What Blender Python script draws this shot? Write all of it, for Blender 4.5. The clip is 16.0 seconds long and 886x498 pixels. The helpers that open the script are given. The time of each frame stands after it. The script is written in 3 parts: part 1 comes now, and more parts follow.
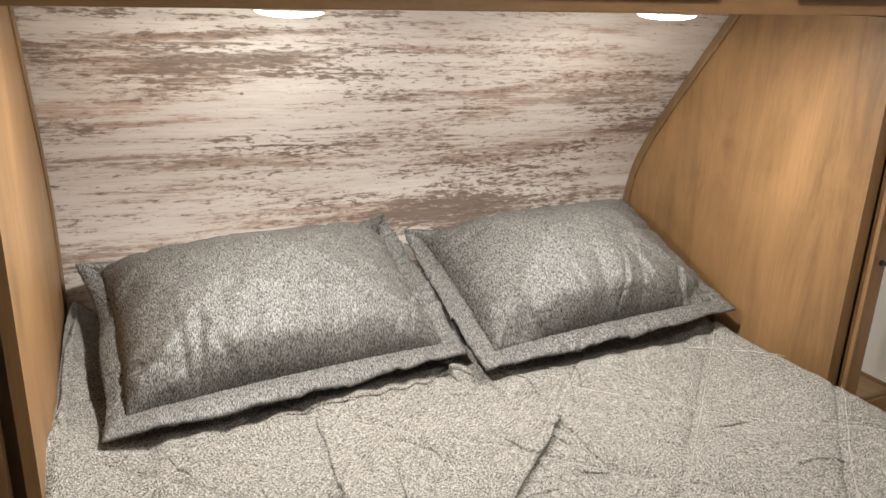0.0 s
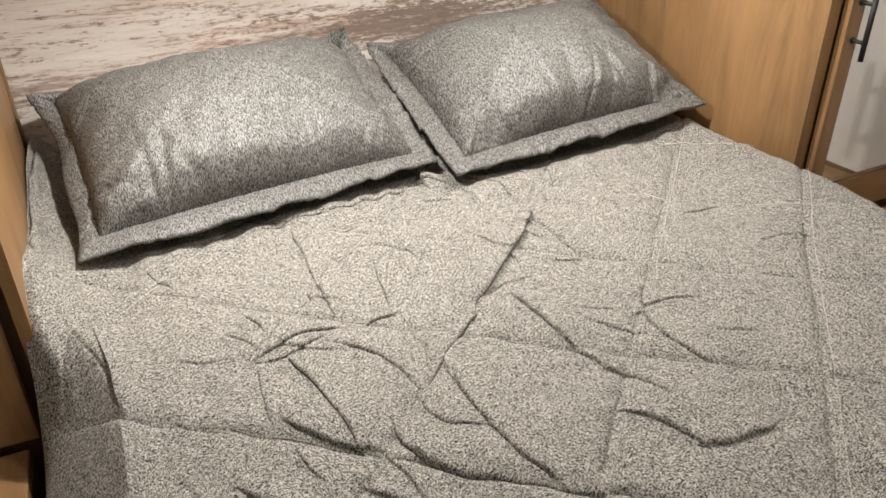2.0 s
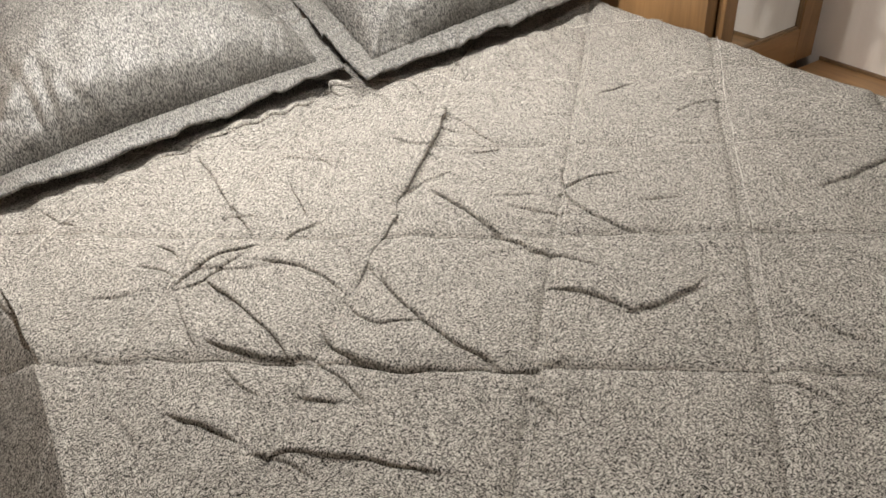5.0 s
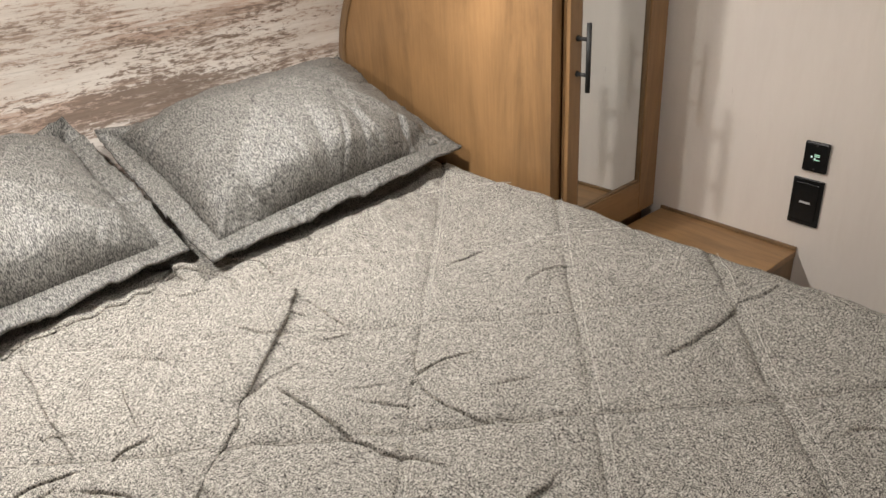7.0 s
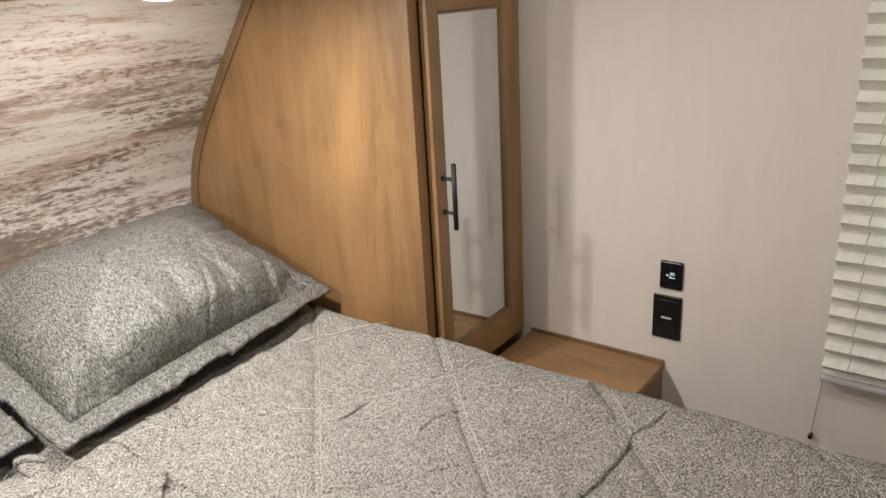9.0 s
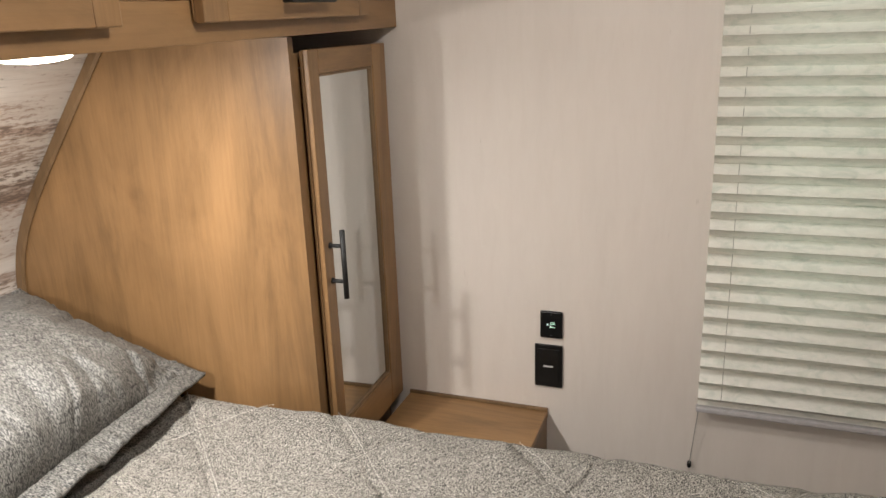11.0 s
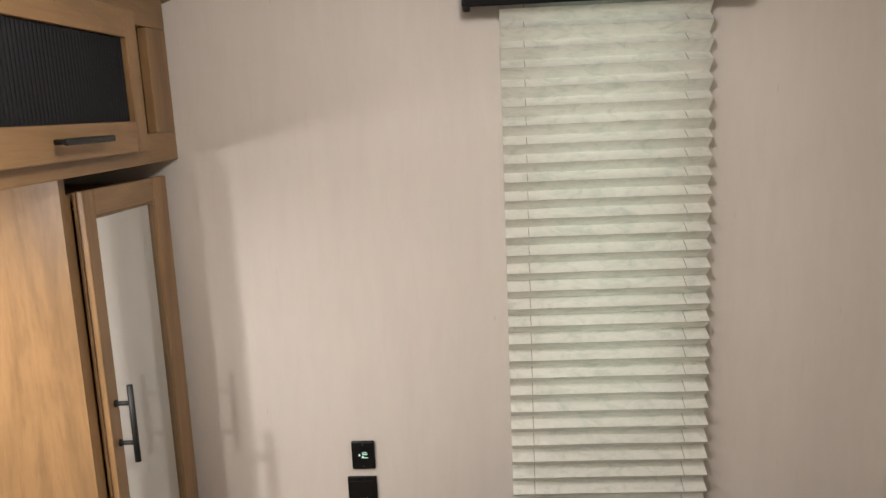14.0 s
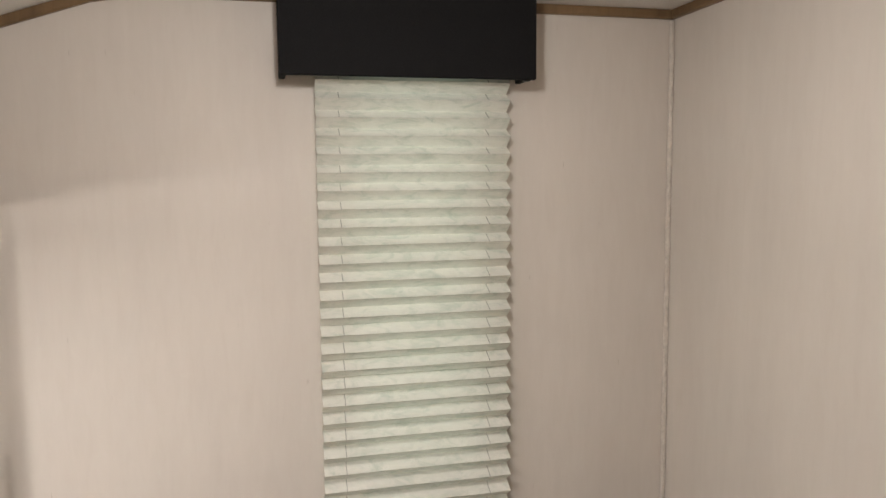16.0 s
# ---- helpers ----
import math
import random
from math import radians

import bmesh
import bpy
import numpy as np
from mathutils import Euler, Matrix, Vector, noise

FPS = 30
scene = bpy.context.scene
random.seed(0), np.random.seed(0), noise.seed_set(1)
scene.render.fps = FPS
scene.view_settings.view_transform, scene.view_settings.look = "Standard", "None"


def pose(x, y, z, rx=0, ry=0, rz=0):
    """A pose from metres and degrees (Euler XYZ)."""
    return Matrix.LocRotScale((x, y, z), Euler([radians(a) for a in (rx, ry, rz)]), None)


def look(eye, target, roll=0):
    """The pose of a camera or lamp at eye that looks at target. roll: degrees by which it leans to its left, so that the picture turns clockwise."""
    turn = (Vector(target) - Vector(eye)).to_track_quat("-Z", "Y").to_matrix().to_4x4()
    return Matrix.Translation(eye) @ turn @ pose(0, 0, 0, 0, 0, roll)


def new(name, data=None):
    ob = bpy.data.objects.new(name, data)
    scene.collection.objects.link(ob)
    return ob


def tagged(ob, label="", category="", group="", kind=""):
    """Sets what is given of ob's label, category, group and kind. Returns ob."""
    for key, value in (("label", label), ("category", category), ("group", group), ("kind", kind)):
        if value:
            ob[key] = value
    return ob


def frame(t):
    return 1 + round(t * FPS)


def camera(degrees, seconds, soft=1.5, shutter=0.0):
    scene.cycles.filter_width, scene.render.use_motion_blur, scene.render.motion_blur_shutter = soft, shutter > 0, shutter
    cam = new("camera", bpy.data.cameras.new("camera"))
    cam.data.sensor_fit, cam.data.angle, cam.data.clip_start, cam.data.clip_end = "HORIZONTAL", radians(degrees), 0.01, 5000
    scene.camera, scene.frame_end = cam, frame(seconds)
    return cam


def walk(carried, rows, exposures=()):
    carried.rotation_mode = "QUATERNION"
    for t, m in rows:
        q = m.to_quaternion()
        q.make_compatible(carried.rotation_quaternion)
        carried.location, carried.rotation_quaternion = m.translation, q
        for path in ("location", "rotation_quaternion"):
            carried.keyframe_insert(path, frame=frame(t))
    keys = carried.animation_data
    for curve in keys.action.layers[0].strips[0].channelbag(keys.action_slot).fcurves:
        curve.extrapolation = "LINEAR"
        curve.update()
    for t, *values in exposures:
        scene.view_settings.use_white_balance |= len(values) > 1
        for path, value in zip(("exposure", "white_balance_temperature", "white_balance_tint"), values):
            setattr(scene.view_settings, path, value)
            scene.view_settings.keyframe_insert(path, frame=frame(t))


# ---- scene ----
cam = camera(61.04, 16.0)
PATH = [
    (0, (0.2075, -1.6475, 1.4157), (0.9321, 0.1103, 0.7951), 2.01),
    (0.5, (0.2132, -1.6546, 1.3976), (0.9344, 0.0692, 0.6844), 1.28),
    (1, (0.2097, -1.6602, 1.3845), (0.9361, 0.0202, 0.5791), 0.67),
    (1.5, (0.2090, -1.6723, 1.3616), (0.9339, -0.0371, 0.4666), -0.07),
    (2, (0.2182, -1.6786, 1.3367), (0.9293, -0.0936, 0.3458), -1.01),
    (2.5, (0.2249, -1.6860, 1.3136), (0.9180, -0.1503, 0.2360), -2.23),
    (3, (0.2243, -1.6873, 1.2928), (0.8999, -0.1967, 0.1431), -3.37),
    (5.5, (0.2622, -1.6860, 1.2875), (1.1247, -0.2999, 0.1321), -4.49),
    (6, (0.2859, -1.6696, 1.3092), (1.2474, -0.2879, 0.2292), -4.10),
    (6.5, (0.3156, -1.6646, 1.3300), (1.3697, -0.2853, 0.3369), -3.77),
    (7, (0.3590, -1.6588, 1.3497), (1.4925, -0.2850, 0.4399), -3.54),
    (7.5, (0.3928, -1.6575, 1.3697), (1.6042, -0.3001, 0.5391), -3.50),
    (8, (0.4039, -1.6492, 1.3908), (1.6981, -0.3317, 0.6232), -3.59),
    (8.5, (0.3911, -1.6114, 1.3946), (1.7898, -0.3698, 0.6859), -3.43),
    (9, (0.3688, -1.5658, 1.4029), (1.8667, -0.4203, 0.7364), -3.16),
    (11.5, (0.3205, -1.3346, 1.4343), (2.1594, -0.7675, 0.8893), -1.98),
    (12, (0.3176, -1.3528, 1.4293), (2.1911, -0.8668, 0.9255), -1.83),
    (12.5, (0.3274, -1.3652, 1.4410), (2.2246, -0.9145, 0.9964), -1.73),
    (13, (0.3227, -1.3544, 1.4492), (2.2451, -0.9683, 1.0552), -2.05),
    (13.5, (0.3388, -1.3317, 1.4665), (2.2867, -1.0589, 1.1039), -2.54),
    (14, (0.3566, -1.2884, 1.4886), (2.3252, -1.1842, 1.1512), -2.51),
    (14.5, (0.3530, -1.2425, 1.5002), (2.3265, -1.2996, 1.1806), -2.18),
    (15, (0.3448, -1.2149, 1.5020), (2.3124, -1.4222, 1.2098), -1.67),
    (15.5, (0.3343, -1.1971, 1.4914), (2.2875, -1.5539, 1.2514), -0.97),
    (16, (0.3274, -1.2227, 1.5043), (2.2624, -1.6885, 1.3071), -0.48),
]
walk(cam, [(t, look(eye, target, roll)) for t, eye, target, roll in PATH],
     ((0, -0.06), (0.5, -0.10), (1.5, 0.0), (3, 0.14), (5.5, 0.08), (7, 0.02), (9, 0.04), (11.5, 0.16), (16, 0.20)))

# ---- light ----
world = bpy.data.worlds.new("world")
scene.world = world
world.use_nodes = True
world.node_tree.nodes["Background"].inputs[0].default_value = (0.9, 0.8, 0.65, 1)
world.node_tree.nodes["Background"].inputs[1].default_value = 0.12
scene.view_settings.exposure = 0.0
WARM = (1.0, 0.965, 0.93)


def disc_lamp(name, place, size, watts, aim=(0, 0, -1), spread=180):
    lamp = bpy.data.lights.new(name, "AREA")
    lamp.shape, lamp.size, lamp.energy, lamp.color = "DISK", size, watts, WARM
    lamp.spread = radians(spread)
    ob = new(name, lamp)
    ob.matrix_world = look(place, Vector(place) + Vector(aim))
    return ob


CEILING_W = 11.0
dome = bpy.data.lights.new("ceiling_lamp", "POINT")
dome.energy, dome.color, dome.shadow_soft_size = CEILING_W, WARM, 0.05
new("ceiling_lamp", dome).location = (1.07, -1.32, 1.825)
disc_lamp("ceiling_lamp_lens", (1.07, -1.32, 1.86), 0.12, 1.6)
# two puck lamps behind the rail of the overhead cabinet
PUCKS = ((0.433, -0.46, 1.402, 8.8, 4.5), (1.124, -0.46, 1.4145, 6.6, 3.0))
for px, py, pz, lens_w, rim_w in PUCKS:
    disc_lamp("puck_lamp", (px, py, pz - 0.0185), 0.045, lens_w)
    rim = bpy.data.lights.new("puck_lamp_rim", "POINT")
    rim.energy, rim.color, rim.shadow_soft_size = rim_w, WARM, 0.014
    new("puck_lamp_rim", rim).location = (px, py, pz - 0.030)
# dim daylight behind the drawn shade
pane_light = bpy.data.lights.new("window_daylight", "AREA")
pane_light.shape, pane_light.size, pane_light.size_y = "RECTANGLE", 0.92, 0.27
pane_light.energy, pane_light.color = 0.65, (0.80, 1.0, 0.88)
new("window_daylight", pane_light).matrix_world = look((2.045, -1.56, 1.27), (1.0, -1.56, 1.27)) @ pose(0, 0, 0, 0, 0, 90)


# ---- materials ----
def nodes_of(name, rough=0.5, metal=0.0):
    m = bpy.data.materials.new(name)
    m.use_nodes = True
    nt = m.node_tree
    p = nt.nodes["Principled BSDF"]
    p.inputs["Roughness"].default_value, p.inputs["Metallic"].default_value = rough, metal
    return m, nt, p


def coords(nt, scale, kind="Object", turn=(0, 0, 0)):
    c, mp = nt.nodes.new("ShaderNodeTexCoord"), nt.nodes.new("ShaderNodeMapping")
    mp.inputs["Scale"].default_value = scale
    mp.inputs["Rotation"].default_value = [radians(a) for a in turn]
    nt.links.new(c.outputs[kind], mp.inputs["Vector"])
    return mp.outputs[0]


def grain(nt, vec, scale, detail=4.0, rough=0.55, bend=0.0):
    n = nt.nodes.new("ShaderNodeTexNoise")
    for key, v in (("Scale", scale), ("Detail", detail), ("Roughness", rough), ("Distortion", bend)):
        n.inputs[key].default_value = v
    nt.links.new(vec, n.inputs["Vector"])
    return n.outputs["Fac"]


def ramp(nt, fac, stops):
    r = nt.nodes.new("ShaderNodeValToRGB")
    while len(r.color_ramp.elements) < len(stops):
        r.color_ramp.elements.new(0.5)
    for e, (at, col) in zip(r.color_ramp.elements, stops):
        e.position, e.color = at, (*col, 1) if len(col) == 3 else col
    nt.links.new(fac, r.inputs[0])
    return r.outputs[0]


def mix(nt, fac, a, b, how="MIX"):
    n = nt.nodes.new("ShaderNodeMix")
    n.data_type, n.blend_type = "RGBA", how
    for sock, v in ((n.inputs[0], fac), (n.inputs[6], a), (n.inputs[7], b)):
        if isinstance(v, (int, float)):
            sock.default_value = v
        elif isinstance(v, tuple):
            sock.default_value = (*v, 1)
        else:
            nt.links.new(v, sock)
    return n.outputs[2]


def bump(nt, p, height, strength, distance):
    b = nt.nodes.new("ShaderNodeBump")
    b.inputs["Strength"].default_value, b.inputs["Distance"].default_value = strength, distance
    nt.links.new(height, b.inputs["Height"])
    nt.links.new(b.outputs[0], p.inputs["Normal"])


def wood(name, along="z", tone=(0.262, 0.151, 0.067)):
    """Pale maple laminate; the grain runs along one axis."""
    m, nt, p = nodes_of(name, 0.42)
    k = {"z": (14, 14, 0.9), "x": (0.9, 14, 14), "y": (14, 0.9, 14)}[along]
    fine = {"z": (160, 160, 5), "x": (5, 160, 160), "y": (160, 5, 160)}[along]
    broad = grain(nt, coords(nt, tuple(0.45 * v if v > 2 else v for v in k)), 1.0, 7, 0.70, 1.8)
    thin = grain(nt, coords(nt, fine), 1.0, 3, 0.6)
    spots = grain(nt, coords(nt, tuple(0.35 * v for v in k)), 1.0, 2, 0.5)
    dark, light = tuple(0.62 * v for v in tone), tuple(1.24 * v for v in tone)
    c = ramp(nt, broad, ((0.30, dark), (0.50, tone), (0.72, light)))
    c = mix(nt, 0.5, c, ramp(nt, spots, ((0.35, (0.82, 0.79, 0.74)), (0.62, (1.09, 1.08, 1.06)))), "MULTIPLY")
    mottle = grain(nt, coords(nt, tuple(7 if v > 2 else 4 for v in k)), 1.0, 4, 0.6, 0.8)
    c = mix(nt, 0.6, c, ramp(nt, mottle, ((0.34, (0.80, 0.78, 0.74)), (0.64, (1.12, 1.11, 1.09)))), "MULTIPLY")
    c = mix(nt, 0.38, c, ramp(nt, thin, ((0.3, (0.72, 0.68, 0.62)), (0.62, (1, 1, 1)))), "MULTIPLY")
    nt.links.new(c, p.inputs["Base Color"])
    bump(nt, p, thin, 0.10, 0.001)
    return m


def heather(name, light, dark, scale, turn, stretch, cross, rough=0.92, mottle=0.5):
    """Woven melange cloth: pale and dark threads mixed, warp over weft."""
    m, nt, p = nodes_of(name, rough)
    p.inputs["Specular IOR Level"].default_value = 0.5 if rough < 0.8 else 0.08
    warp = lambda: coords(nt, (1, stretch, stretch), "Object", turn)
    weft = lambda: coords(nt, (stretch, 1, stretch), "Object", turn)
    a = grain(nt, warp(), scale, 1, 0.5, 0.1)
    b = grain(nt, weft(), scale * 0.9, 1, 0.5, 0.1)
    over = ramp(nt, grain(nt, coords(nt, (1, 1, 1)), scale * 0.16, 2, 0.6), ((0.47 + 0.4 * (0.5 - cross), (0, 0, 0)), (0.53 + 0.4 * (0.5 - cross), (1, 1, 1))))
    t = mix(nt, over, a, b)
    mid = tuple(0.5 * (x + y) for x, y in zip(light, dark))
    c = ramp(nt, t, ((0.425, dark), (0.50, mid), (0.575, light)))
    # slubs: thicker threads here and there
    slub = mix(nt, over, grain(nt, warp(), scale * 0.50, 1, 0.5), grain(nt, weft(), scale * 0.45, 1, 0.5))
    c = mix(nt, 0.8, c, ramp(nt, slub, ((0.36, (0.74, 0.74, 0.74)), (0.64, (1.26, 1.26, 1.25)))), "MULTIPLY")
    blot = grain(nt, coords(nt, (1, 1, 1)), 75, 5, 0.8)
    c = mix(nt, mottle, c, ramp(nt, blot, ((0.32, (0.74, 0.735, 0.73)), (0.66, (1.18, 1.18, 1.17)))), "MULTIPLY")
    nt.links.new(c, p.inputs["Base Color"])
    bump(nt, p, t, 0.15, 0.0004)
    return m


def plain(name, col, rough=0.5, metal=0.0, vary=0.12, scale=60, relief=0.05):
    m, nt, p = nodes_of(name, rough, metal)
    f = grain(nt, coords(nt, (1, 1, 1)), scale, 4, 0.6)
    lo, hi = tuple(v * (1 - vary) for v in col), tuple(min(1, v * (1 + vary)) for v in col)
    nt.links.new(ramp(nt, f, ((0.3, lo), (0.7, hi))), p.inputs["Base Color"])
    bump(nt, p, f, relief, 0.001)
    return m


def wallpaper():
    m, nt, p = nodes_of("wallpaper", 0.7)
    streak = grain(nt, coords(nt, (42, 42, 7)), 1.0, 6, 0.7, 0.5)
    broad = grain(nt, coords(nt, (5, 5, 0.7)), 1.0, 3, 0.55, 0.5)
    flecks = grain(nt, coords(nt, (95, 95, 14)), 1.0, 2, 0.5)
    c = ramp(nt, streak, ((0.25, (0.63, 0.570, 0.512)), (0.50, (0.65, 0.592, 0.535)), (0.75, (0.668, 0.610, 0.553))))
    c = mix(nt, 0.6, c, ramp(nt, broad, ((0.3, (0.93, 0.925, 0.92)), (0.7, (1.04, 1.04, 1.03)))), "MULTIPLY")
    c = mix(nt, 0.8, c, ramp(nt, flecks, ((0.20, (0.74, 0.72, 0.70)), (0.27, (1, 1, 1)))), "MULTIPLY")
    nt.links.new(c, p.inputs["Base Color"])
    bump(nt, p, streak, 0.08, 0.001)
    return m


def worn_paint_print():
    """White paint worn off old boards, printed; the grain runs along the board."""
    m, nt, p = nodes_of("worn_paint_print", 0.55)
    uv = lambda s: coords(nt, s, "UV")
    bands = grain(nt, uv((1.5, 15, 1)), 1.0, 5, 0.65, 0.3)
    patches = grain(nt, uv((3.4, 38, 1)), 1.0, 9, 0.76, 0.25)
    chips = grain(nt, uv((34, 110, 1)), 1.0, 7, 0.75, 0.4)
    fibres = grain(nt, uv((9, 230, 1)), 1.0, 5, 0.7)
    tint = grain(nt, uv((1.6, 6, 1)), 1.0, 3, 0.6)
    large = grain(nt, uv((1.0, 5.5, 1)), 1.0, 3, 0.6, 0.6)
    white = ramp(nt, fibres, ((0.28, (0.43, 0.385, 0.34)), (0.45, (0.60, 0.555, 0.50)), (0.68, (0.70, 0.655, 0.60))))
    bare = ramp(nt, tint, ((0.30, (0.17, 0.13, 0.10)), (0.50, (0.29, 0.20, 0.15)), (0.66, (0.45, 0.31, 0.24))))
    dark = ramp(nt, fibres, ((0.3, (0.10, 0.075, 0.06)), (0.7, (0.24, 0.18, 0.14))))
    # long worn streaks, broken up by chips where they crowd together
    cluster = ramp(nt, grain(nt, uv((2.2, 7, 1)), 1.0, 4, 0.6, 0.8), ((0.42, (0.16, 0.16, 0.16)), (0.62, (0.62, 0.62, 0.62))))
    wear = mix(nt, cluster, mix(nt, 0.5, bands, patches), chips)
    wear = mix(nt, 0.14, wear, fibres)
    wear = mix(nt, 0.18, wear, large)
    thin = ramp(nt, wear, ((0.494, (0, 0, 0)), (0.508, (0.55, 0.55, 0.55)), (0.55, (0.95, 0.95, 0.95))))
    deep = ramp(nt, mix(nt, 0.42, mix(nt, 0.5, patches, large), chips), ((0.525, (0, 0, 0)), (0.545, (0.85, 0.85, 0.85))))
    soft = ramp(nt, mix(nt, 0.35, mix(nt, 0.5, bands, patches), fibres), ((0.44, (0, 0, 0)), (0.56, (0.62, 0.62, 0.62))))
    c = mix(nt, soft, white, (0.43, 0.35, 0.285))
    c = mix(nt, thin, c, bare)
    c = mix(nt, deep, c, dark)
    nt.links.new(c, p.inputs["Base Color"])
    bump(nt, p, fibres, 0.06, 0.001)
    return m


def pleat_cloth():
    m, nt, p = nodes_of("pleat_cloth", 0.8)
    f = grain(nt, coords(nt, (1, 18, 60)), 1.0, 5, 0.65, 1.0)
    g = grain(nt, coords(nt, (1, 60, 300)), 1.0, 3, 0.6)
    c = ramp(nt, f, ((0.3, (0.64, 0.67, 0.60)), (0.5, (0.82, 0.81, 0.745)), (0.72, (0.87, 0.855, 0.79))))
    c = mix(nt, 0.3, c, ramp(nt, g, ((0.3, (0.85, 0.86, 0.84)), (0.7, (1.05, 1.05, 1.05)))), "MULTIPLY")
    nt.links.new(c, p.inputs["Base Color"])
    thin, both = nt.nodes.new("ShaderNodeBsdfTranslucent"), nt.nodes.new("ShaderNodeMixShader")
    nt.links.new(c, thin.inputs["Color"])
    both.inputs[0].default_value = 0.15
    nt.links.new(p.outputs[0], both.inputs[1])
    nt.links.new(thin.outputs[0], both.inputs[2])
    nt.links.new(both.outputs[0], nt.nodes["Material Output"].inputs["Surface"])
    return m


def glow(name, col, strength):
    m, nt, p = nodes_of(name, 0.5)
    p.inputs["Emission Color"].default_value, p.inputs["Emission Strength"].default_value = (*col, 1), strength
    return m


MAPLE, MAPLE_X, MAPLE_Y = wood("maple_upright"), wood("maple_across", "x"), wood("maple_deep", "y")
# brown of the trims; also darkens recessed wardrobe parts that lie in shade
TRIM_SHADE_WOOD = wood("trim_shade_wood", "z", (0.19, 0.118, 0.060))
QUILT_CLOTH = heather("quilt_cloth", (0.425, 0.404, 0.366), (0.016, 0.0155, 0.0145), 1350, (0, 0, 12), 0.21, 0.50, 0.92, 0.60)
SHAM_CLOTH = heather("sham_cloth", (0.205, 0.199, 0.183), (0.022, 0.0215, 0.020), 1050, (0, 0, 4), 0.16, 0.20, 0.62, 0.40)
THREAD = plain("thread", (0.55, 0.53, 0.48), 0.8)
PAPER = wallpaper()
PRINT = worn_paint_print()
PLEAT = pleat_cloth()
DARK_CLOTH = plain("dark_cloth", (0.0085, 0.008, 0.0085), 0.85, 0, 0.25, 300, 0.2)
BLACK = plain("black_metal", (0.008, 0.008, 0.008), 0.55, 0.0, 0.1)
BLACK_PLASTIC = plain("black_plastic", (0.010, 0.010, 0.010), 0.22, 0.0, 0.1)
RIBBED = plain("ribbed_panel", (0.009, 0.009, 0.010), 0.6, 0.0, 0.15)
RIBBED.node_tree.nodes["Principled BSDF"].inputs["Specular IOR Level"].default_value = 0.15
DARK_CLOTH.node_tree.nodes["Principled BSDF"].inputs["Specular IOR Level"].default_value = 0.2
BLACK_PLASTIC.node_tree.nodes["Principled BSDF"].inputs["Specular IOR Level"].default_value = 0.2
GREY_PLASTIC = plain("grey_plastic", (0.42, 0.40, 0.40), 0.4)
CORD = plain("cord", (0.25, 0.24, 0.21), 0.8)
WHITE_PLASTIC = plain("white_plastic", (0.75, 0.73, 0.70), 0.4)
SILVER = plain("silver_print", (0.55, 0.55, 0.55), 0.35)
CEILING_WHITE = plain("ceiling_white", (0.72, 0.69, 0.65), 0.8, 0, 0.05, 200)
FLOOR_WOOD = wood("floor_wood", "y", (0.20, 0.14, 0.09))
MIRROR, _nt, _p = nodes_of("mirror_glass", 0.015, 1.0)
_p.inputs["Base Color"].default_value = (0.72, 0.75, 0.755, 1)
PUCK_GLOW = glow("puck_glow", (1.0, 0.90, 0.74), 14.0)
GREEN_GLOW = glow("green_glow", (0.1, 0.9, 0.45), 0.5)
WHITE_GLOW = glow("white_glow", (0.5, 0.9, 0.8), 0.5)


# ---- mesh helpers ----
def add_box(bm, lo, hi, bevel=0.0, segs=2):
    made = bmesh.ops.create_cube(bm, size=1.0)["verts"]
    for v in made:
        v.co = Vector([lo[i] + (v.co[i] + 0.5) * (hi[i] - lo[i]) for i in range(3)])
    if bevel:
        edges = {e for v in made for e in v.link_edges}
        bmesh.ops.bevel(bm, geom=list(edges), offset=bevel, segments=segs, affect="EDGES", profile=0.5)


def add_rod(bm, a, b, r, n=12):
    a, b = Vector(a), Vector(b)
    m = Matrix.Translation((a + b) / 2) @ (b - a).to_track_quat("Z", "Y").to_matrix().to_4x4()
    bmesh.ops.create_cone(bm, cap_ends=True, segments=n, radius1=r, radius2=r, depth=(b - a).length, matrix=m)


def finish(name, bm, material, smooth=False):
    me = bpy.data.meshes.new(name)
    bmesh.ops.recalc_face_normals(bm, faces=bm.faces)
    bm.to_mesh(me)
    bm.free()
    me.materials.append(material)
    if smooth:
        me.shade_smooth()
    return me


def thing(name, label, category, at=(0, 0, 0), group="", kind="", turn=(0, 0, 0)):
    ob = new(name)
    ob.empty_display_size = 0.05
    ob.matrix_world = pose(*at, *turn)
    return tagged(ob, label, category, group, kind)


def part(name, bm, material, parent, label="", smooth=False):
    ob = new(name, finish(name, bm, material, smooth) if isinstance(bm, bmesh.types.BMesh) else bm)
    ob.parent = parent
    return tagged(ob, label)


def block(name, lo, hi, material, parent, bevel=0.0015, label=""):
    bm = bmesh.new()
    add_box(bm, lo, hi, bevel)
    return part(name, bm, material, parent, label)


def solid(name, lo, hi, material, label, category, kind="structure", bevel=0.0):
    bm = bmesh.new()
    add_box(bm, lo, hi, bevel)
    return tagged(new(name, finish(name, bm, material)), label, category, "", kind)


